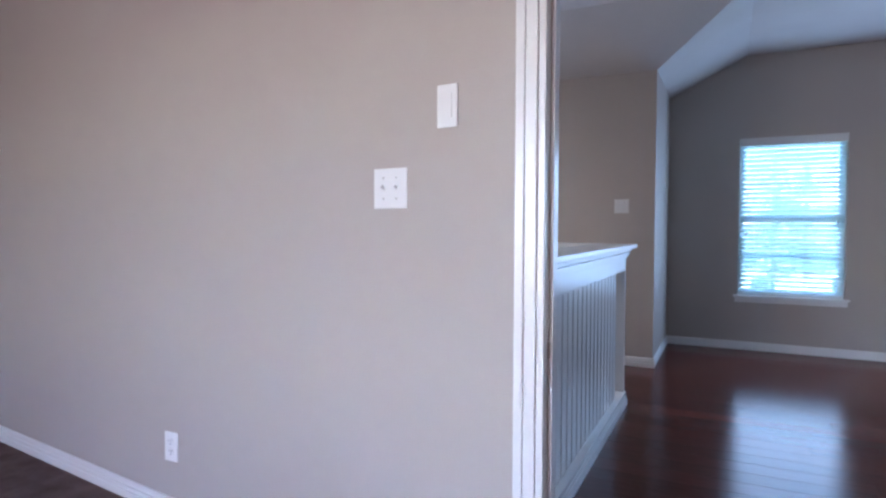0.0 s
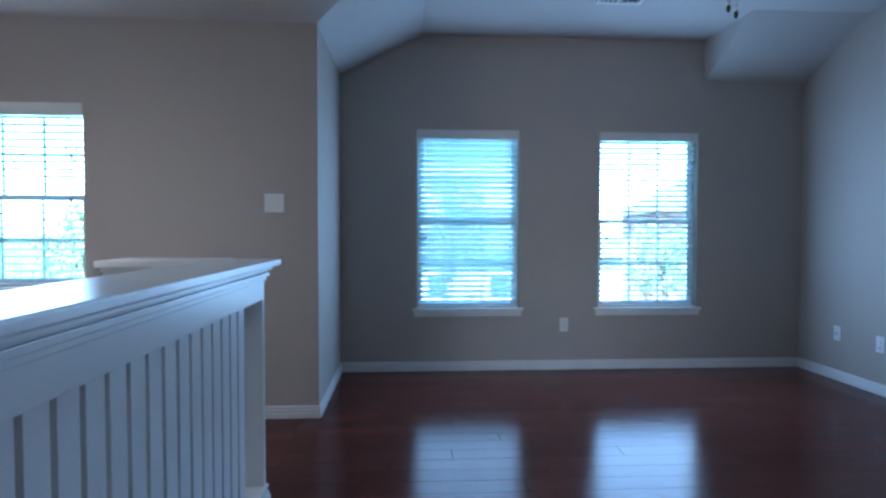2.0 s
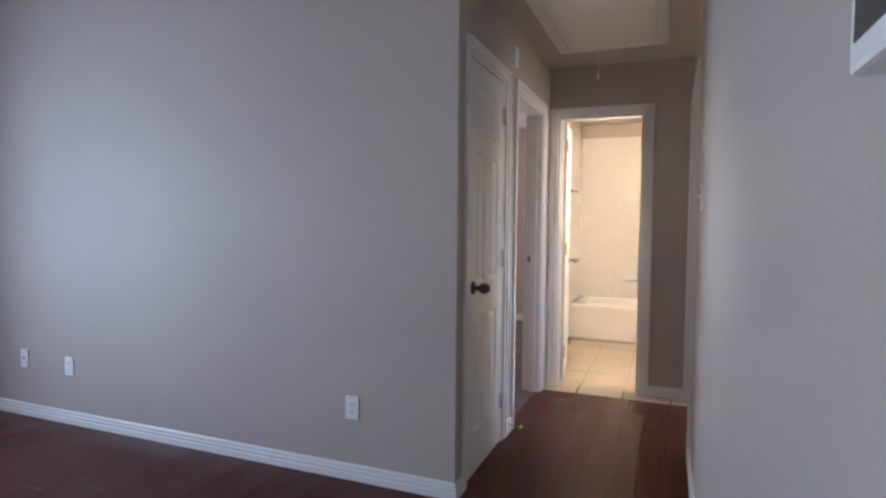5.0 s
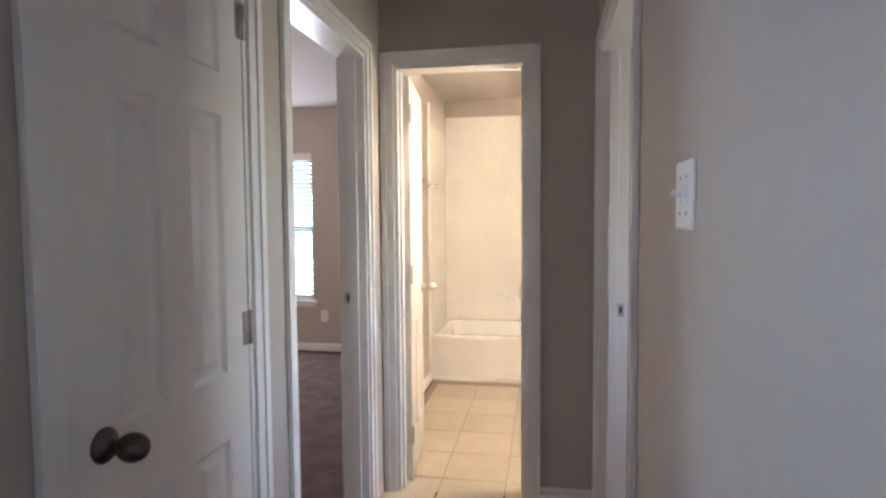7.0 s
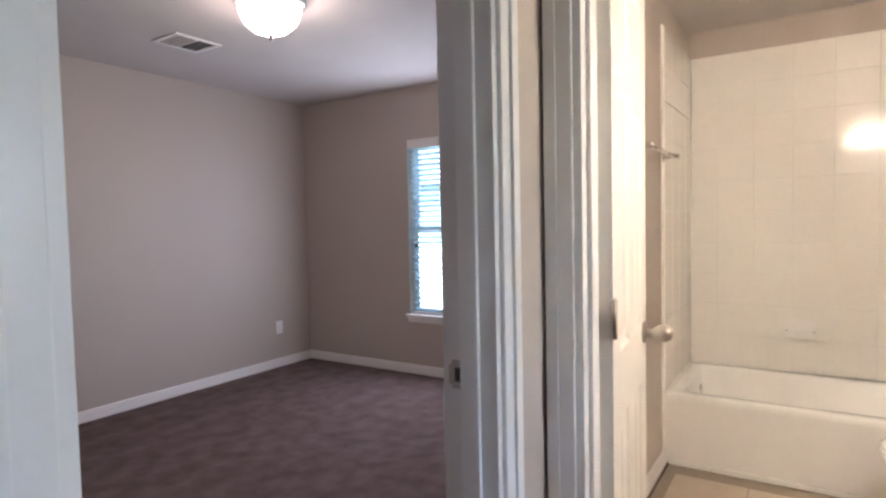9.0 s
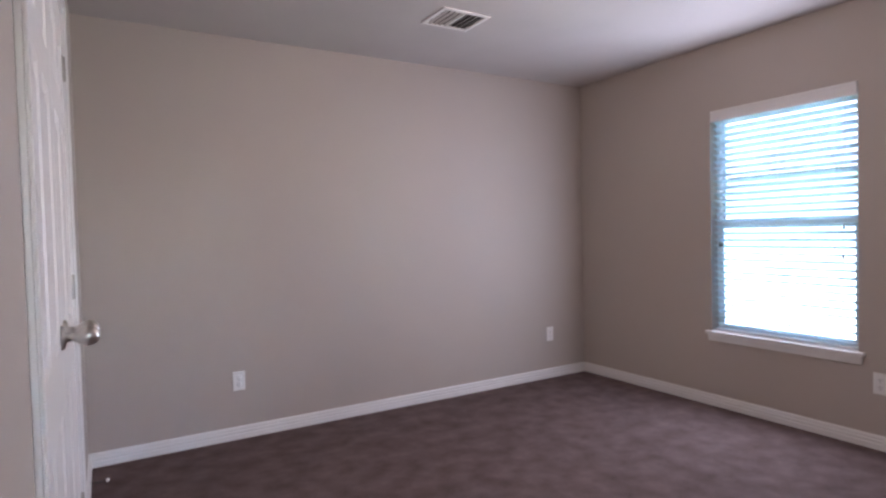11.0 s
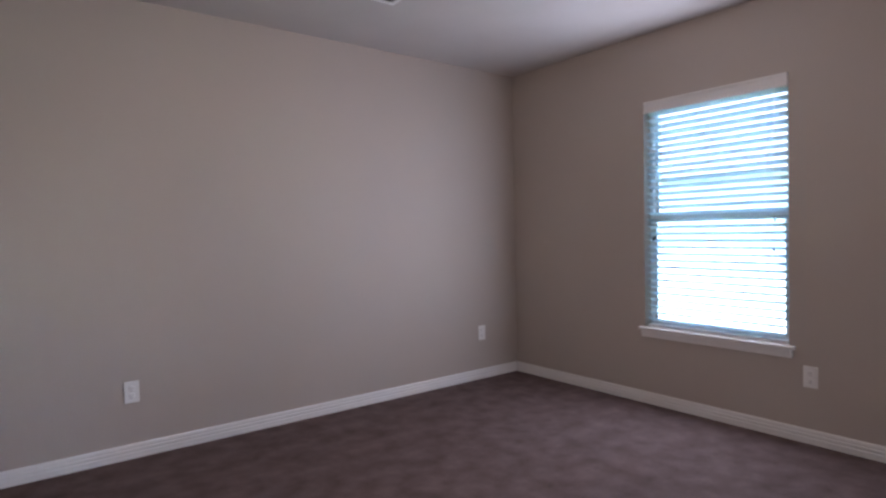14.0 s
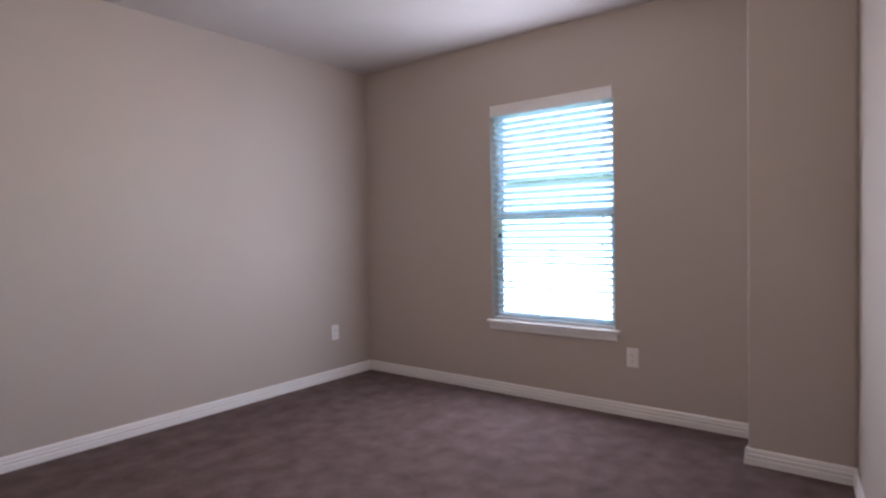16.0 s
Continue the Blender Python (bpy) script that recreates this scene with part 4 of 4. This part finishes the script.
o = thing("soap_dish", pose(8.814, 2.05, 0.635), "white ceramic soap dish set in the tub tiles", "soap dish")
part("back_plate", boxes(((-0.006, -0.08, -0.055), (0.0, 0.08, 0.055)), bevel=0.003), M_ceramic, o)
part("tray", boxes(((-0.075, -0.075, -0.045), (-0.006, 0.075, -0.025)), ((-0.075, -0.075, -0.025), (-0.062, 0.075, -0.01)), ((-0.062, -0.075, -0.025), (-0.006, -0.062, -0.01)), ((-0.062, 0.062, -0.025), (-0.006, 0.075, -0.01)), bevel=0.004), M_ceramic, o)

o = thing("towel_bar", pose(7.44, 2.64, 1.605), "chrome towel bar on the bathroom wall", "towel bar")
for x in (0.0, 0.56):
    part("post", lathe([(0, 0), (0.026, 0), (0.026, 0.006), (0.013, 0.012), (0.011, 0.05), (0.015, 0.06), (0.015, 0.078), (0, 0.08)], Matrix.Translation((x, 0, 0)) @ Matrix.Rotation(radians(90), 4, "X"), 18), M_chrome, o)
part("bar", tube([(0.0, -0.066, 0), (0.56, -0.066, 0)], 0.008, 12), M_chrome, o)

o = thing("exhaust_fan", pose(7.40, 2.26, HZ), "white square ceiling exhaust fan grille", "exhaust fan")
part("grille_frame", boxes(((-0.13, -0.13, -0.014), (0.13, 0.13, 0)), bevel=0.006), M_plate, o)
part("grille_cover", boxes(((-0.09, -0.09, -0.024), (0.09, 0.09, -0.0145)), bevel=0.005), M_plate, o)
for k in range(5):
    part("slot", boxes(((-0.075, -0.06 + k * 0.03 - 0.003, -0.0248), (0.075, -0.06 + k * 0.03 + 0.003, -0.0241))), M_hole_shade, o)

o = thing("toilet", pose(7.62, 1.09, 0, 0, 0, 0), "white ceramic toilet with closed lid beside the tub", "toilet")
def oval(cx, cy, rx, ry, z, n=28):
    return [(cx + rx * math.cos(2 * math.pi * k / n), cy + ry * math.sin(2 * math.pi * k / n) * (1.0 if math.sin(2 * math.pi * k / n) > 0 else 0.85), z) for k in range(n)]
def loft(rings, cap=True):
    bm = bmesh.new()
    vs = [[bm.verts.new(p) for p in r] for r in rings]
    n = len(vs[0])
    for p, q in zip(vs, vs[1:]):
        for k in range(n):
            bm.faces.new((p[k], p[(k + 1) % n], q[(k + 1) % n], q[k]))
    if cap:
        bm.faces.new(vs[0][::-1])
        bm.faces.new(vs[-1])
    bmesh.ops.recalc_face_normals(bm, faces=bm.faces)
    for f in bm.faces:
        f.smooth = len(f.verts) == 4
    return bm
part("bowl", loft([oval(0, 0.36, 0.11, 0.2, 0), oval(0, 0.36, 0.105, 0.19, 0.06), oval(0, 0.37, 0.11, 0.19, 0.16), oval(0, 0.40, 0.15, 0.22, 0.27), oval(0, 0.42, 0.18, 0.25, 0.35), oval(0, 0.42, 0.185, 0.255, 0.385)]), M_ceramic, o)
part("seat", loft([oval(0, 0.42, 0.185, 0.26, 0.386), oval(0, 0.42, 0.19, 0.265, 0.395), oval(0, 0.42, 0.185, 0.26, 0.404)]), M_ceramic, o)
part("lid", loft([oval(0, 0.415, 0.185, 0.262, 0.4045), oval(0, 0.415, 0.188, 0.265, 0.414), oval(0, 0.415, 0.17, 0.25, 0.424)]), M_ceramic, o)
part("tank", boxes(((-0.22, 0.005, 0.37), (0.22, 0.19, 0.72)), bevel=0.02), M_ceramic, o)
part("tank_lid", boxes(((-0.23, 0.0, 0.721), (0.23, 0.2, 0.752)), bevel=0.008), M_ceramic, o)

o = thing("vanity_light", pose(XD + 0.12, 1.42, 1.98), "chrome vanity light bar with lit round bulbs", "vanity light")
part("back_bar", boxes(((0, -0.27, -0.05), (0.035, 0.27, 0.05)), bevel=0.004), M_chrome, o)
for k in range(5):
    y = -0.22 + 0.11 * k
    part("bulb", lathe([(0, 0.0), (0.015, 0.0), (0.018, 0.02), (0.035, 0.045), (0.04, 0.07), (0.033, 0.095), (0.015, 0.108), (0, 0.11)], Matrix.Translation((0.035, y, 0)) @ Matrix.Rotation(radians(90), 4, "Y"), 18), M_bulb, o, "glowing globe bulb")

# ---- outside ----
structure("ground", boxes(((-400, -400, -3.4), (400, 400, -3.2))), M_ground, "lawn and street verge below the windows", "ground")
structure("road", boxes(((-60, 17, -3.2), (60, 24, -3.19))), M_road, "asphalt residential street", "road")


def house(m, w, d, h, material, label):
    o = thing("house", m, label, "house", "houses across the street")
    part("house_wall", boxes(((-w / 2, 0, 0), (w / 2, d, h))), material, o)
    bm = bmesh.new()
    e = 0.5
    a = [bm.verts.new(p) for p in ((-w / 2 - e, -e, h), (w / 2 + e, -e, h), (w / 2 + e, d + e, h), (-w / 2 - e, d + e, h))]
    r = [bm.verts.new(p) for p in ((-w / 4, d / 2, h + 2.6), (w / 4, d / 2, h + 2.6))]
    for f in ((a[0], a[1], r[1], r[0]), (a[1], a[2], r[1]), (a[2], a[3], r[0], r[1]), (a[3], a[0], r[0]), (a[3], a[2], a[1], a[0])):
        bm.faces.new(f)
    bmesh.ops.recalc_face_normals(bm, faces=bm.faces)
    part("house_roof", bm, M_roof, o)
    for fx in (-0.32, -0.05, 0.3):
        for z in ((0.9, 2.2), (3.6, 4.9)):
            if z[1] > h:
                continue
            wd = part("house_window", boxes(((fx * w - 0.55, -0.06, z[0]), (fx * w + 0.55, -0.001, z[1])), bevel=0.02), M_vinyl, o)
            part("house_pane", boxes(((fx * w - 0.47, -0.075, z[0] + 0.08), (fx * w + 0.47, -0.0605, z[1] - 0.08))), M_darkglass, wd)
    part("garage_door", boxes(((w * 0.12, -0.05, 0), (w * 0.42, -0.001, 0.8))), M_vinyl, o)


house(pose(-9, 30, -3.2), 13, 9, 3.0, M_brick, "brick bungalow with a grey hipped roof across the street")
house(pose(6, 31, -3.2), 12, 9, 3.0, M_siding, "tan house with a grey hipped roof across the street")
house(pose(21, 30, -3.2), 12, 9, 5.4, M_brick, "two-storey brick house with a grey hipped roof")
# house added so that the bedroom panes look out on a bright white
house(pose(17, 11.5, -3.2, 0, 0, -90), 16, 9, 5.4, M_pale, "pale two-storey house added to fill the bedroom window with white")


def tree(m, h, spread, seed):
    rnd = random.Random(seed)
    o = thing("tree", m, "leafy broad-crowned street tree beside the houses", "tree", "street trees")
    tr = tube([(0, 0, 0), (0.05, 0.02, h * 0.25), (0.0, 0.08, h * 0.5), (0.1, 0.05, h * 0.8)], [0.2, 0.15, 0.11, 0.04], 9)
    trunk = part("trunk", tr, M_bark, o)
    for k in range(6):
        a = k * 1.05 + rnd.random()
        z = h * (0.35 + 0.07 * k)
        part("limb", tube([(0.02, 0.05, z), (0.5 * spread * math.cos(a) * 0.6, 0.5 * spread * math.sin(a) * 0.6, z + 0.5), (0.8 * spread * math.cos(a), 0.8 * spread * math.sin(a), z + 1.2)], [0.07, 0.045, 0.015], 6), M_bark, trunk)
    verts, faces = [], []
    for c in range(60):
        a, r, z = rnd.uniform(0, 6.28), spread * math.sqrt(rnd.random()), h * rnd.uniform(0.38, 1.02)
        r *= 1 - abs(z / h - 0.65) * 1.1
        cx, cy = r * math.cos(a), r * math.sin(a)
        for k in range(45):
            p = Vector((cx + rnd.gauss(0, 0.28), cy + rnd.gauss(0, 0.28), z + rnd.gauss(0, 0.24)))
            u = Vector((rnd.gauss(0, 1), rnd.gauss(0, 1), rnd.gauss(0, 1))).normalized() * 0.09
            w = u.orthogonal().normalized() * 0.055
            i = len(verts)
            verts += [p - u, p + w, p + u, p - w]
            faces.append((i, i + 1, i + 2, i + 3))
    me = bpy.data.meshes.new("crown")
    me.from_pydata([tuple(v) for v in verts], [], faces)
    me.materials.append(M_leaf)
    cr = new("crown", me)
    cr.parent = o
    tagged(cr, "crown of many small green leaves", kind="stuff")


for k, (x, y, h, s) in enumerate(((-6.2, 19.0, 8.4, 2.6), (2.2, 25.5, 6.4, 2.6), (-11.5, 25.0, 5.0, 2.4), (-1.5, 26.5, 6.2, 2.5), (6.2, 27, 3.9, 1.9), (12.5, 27, 4.3, 2.0))):
    tree(pose(x, y, -3.2), h, s, k + 3)


def car(m, material, label):
    o = thing("car", m, label, "car", "parked cars")
    prof = [(-2.1, 0.35), (-2.15, 0.75), (-1.5, 0.9), (-0.9, 1.38), (0.7, 1.42), (1.4, 0.98), (2.1, 0.85), (2.15, 0.4)]
    bm = bmesh.new()
    s = [[bm.verts.new((x, y * (0.86 if z > 1.1 else 1), z)) for x, z in prof] for y in (-0.85, 0.85)]
    for k in range(len(prof)):
        j = (k + 1) % len(prof)
        bm.faces.new((s[0][k], s[0][j], s[1][j], s[1][k]))
    bm.faces.new(s[0])
    bm.faces.new(s[1][::-1])
    bmesh.ops.recalc_face_normals(bm, faces=bm.faces)
    bmesh.ops.bevel(bm, geom=bm.edges[:], offset=0.06, segments=2, affect="EDGES")
    part("body", bm, material, o)
    part("side_glass", boxes(((-0.8, -0.80, 1.0), (0.7, 0.80, 1.3)), bevel=0.03), M_darkglass, o)
    for x in (-1.3, 1.3):
        for y in (-0.8, 0.8):
            part("wheel", lathe([(0, -0.1), (0.3, -0.1), (0.32, -0.06), (0.32, 0.06), (0.3, 0.1), (0, 0.1)], Matrix.Translation((x, y, 0.32)) @ Matrix.Rotation(radians(90), 4, "X"), 20), M_rubber, o)


car(pose(5.6, 22.5, -3.2), M_carbody, "light silver saloon car parked at the kerb")
car(pose(10.8, 23, -3.2), M_carbody, "pale saloon car parked across the street")

# ---- pieces of floors and tiled walls ----
def planks(name, x0, x1, y0, y1, label):
    """Strip floor laid along x, boards 83 mm wide with staggered ends."""
    floor = thing(name, Matrix(), label, "floor")
    tagged(floor, kind="structure")
    w, lens = PLANK_W, (0.9, 1.3, 1.7)
    meshes = {}
    y, row = y0, 0
    while y < y1 - 0.004:
        yw = min(w, y1 - y)
        x = x0
        first = True
        while x < x1 - 1e-4:
            ln = random.choice(lens) if not first else random.uniform(0.4, 1.7)
            first = False
            ln = round(min(ln, x1 - x), 3)
            if x1 - x - ln < 0.25:
                ln = round(x1 - x, 3)
            key = (ln, round(yw, 3))
            if key not in meshes:
                bm = boxes(((0.0004, 0.0004, -0.015), (ln - 0.0004, yw - 0.0004, 0.0)))
                ed = [e for e in bm.edges if all(v.co.z > -0.001 for v in e.verts)]
                bmesh.ops.bevel(bm, geom=ed, offset=0.0008, segments=1, affect="EDGES")
                meshes[key] = mesh_of("plank", bm, M_wood)
            share("plank", meshes[key], floor, (x, y, random.uniform(-0.0003, 0.0)))
            x += ln
        y += yw
        row += 1
    return floor


PLANK_W = 0.127
planks("floor_loft", 0.05, XR, 1.25, YW, "dark cherry strip wood floor with a glossy finish")
planks("floor_hall", XR, XD + 0.03, YR, YH + 0.03, "dark cherry strip wood floor in the hallway")
planks("floor_loft_jog", 0.25, 1.5, 1.13, 1.25, "dark cherry wood threshold boards at the study door")
planks("floor_landing", -0.57, 0.05, 3.74, 4.746, "dark cherry strip wood floor at the stair head")
planks("floor_side_room", 4.9, XD, 0.3, YR, "dark cherry strip wood floor in the side room")


def tiles(name, me_name, parent, material, cells, size, t, orient):
    bm = boxes(((0.0012, 0, 0.0012), (size[0] - 0.0012, t, size[1] - 0.0012)))
    top = [e for e in bm.edges if all(v.co.y > t - 1e-4 for v in e.verts)]
    bmesh.ops.bevel(bm, geom=top, offset=0.0015, segments=1, affect="EDGES")
    me = mesh_of(me_name, bm, material)
    for p in cells:
        share(me_name, me, parent, p, orient)


tw, th = 0.2, 0.2
tiles("", "tile", surround, M_tile, [(8.822, 1.09 + 0.2 * c + 0.0, 0.377 + (2.28 - 0.377) / 10 * r) for c in range(7) for r in range(10)], (0.2, (2.28 - 0.377) / 10), 0.004, (0, 0, radians(90)))
tiles("", "tile", surround, M_tile, [(8.822, 2.49, 0.377 + (2.28 - 0.377) / 10 * r) for r in range(10)], (0.145, (2.28 - 0.377) / 10), 0.004, (0, 0, radians(90)))
tiles("", "tile", surround, M_tile, [(8.818 - 0.195 * c, 2.644, 0.377 + (2.28 - 0.377) / 10 * r) for c in range(4) for r in range(10)], (0.195, (2.28 - 0.377) / 10), 0.004, (0, 0, radians(180)))

bath_floor = structure("floor_bath", boxes(((XD + 0.02, 1.08, -0.25), (8.05, 2.655, -0.003)), ((XD, 1.80, -0.25), (XD + 0.02, 2.43, -0.006))), M_fgrout, "tan square ceramic floor tiles with brown grout", "floor")
bm = boxes(((0.0025, 0.0025, -0.008), (0.3275, 0.3275, 0.0)))
bmesh.ops.bevel(bm, geom=[e for e in bm.edges if all(v.co.z > -0.001 for v in e.verts)], offset=0.002, segments=1, affect="EDGES")
me = mesh_of("tile", bm, M_ftile)
for i in range(6):
    for j in range(5):
        share("tile", me, bath_floor, (XD + 0.18 + 0.33 * (i - 1), 0.92 + 0.33 * j, 0.0))
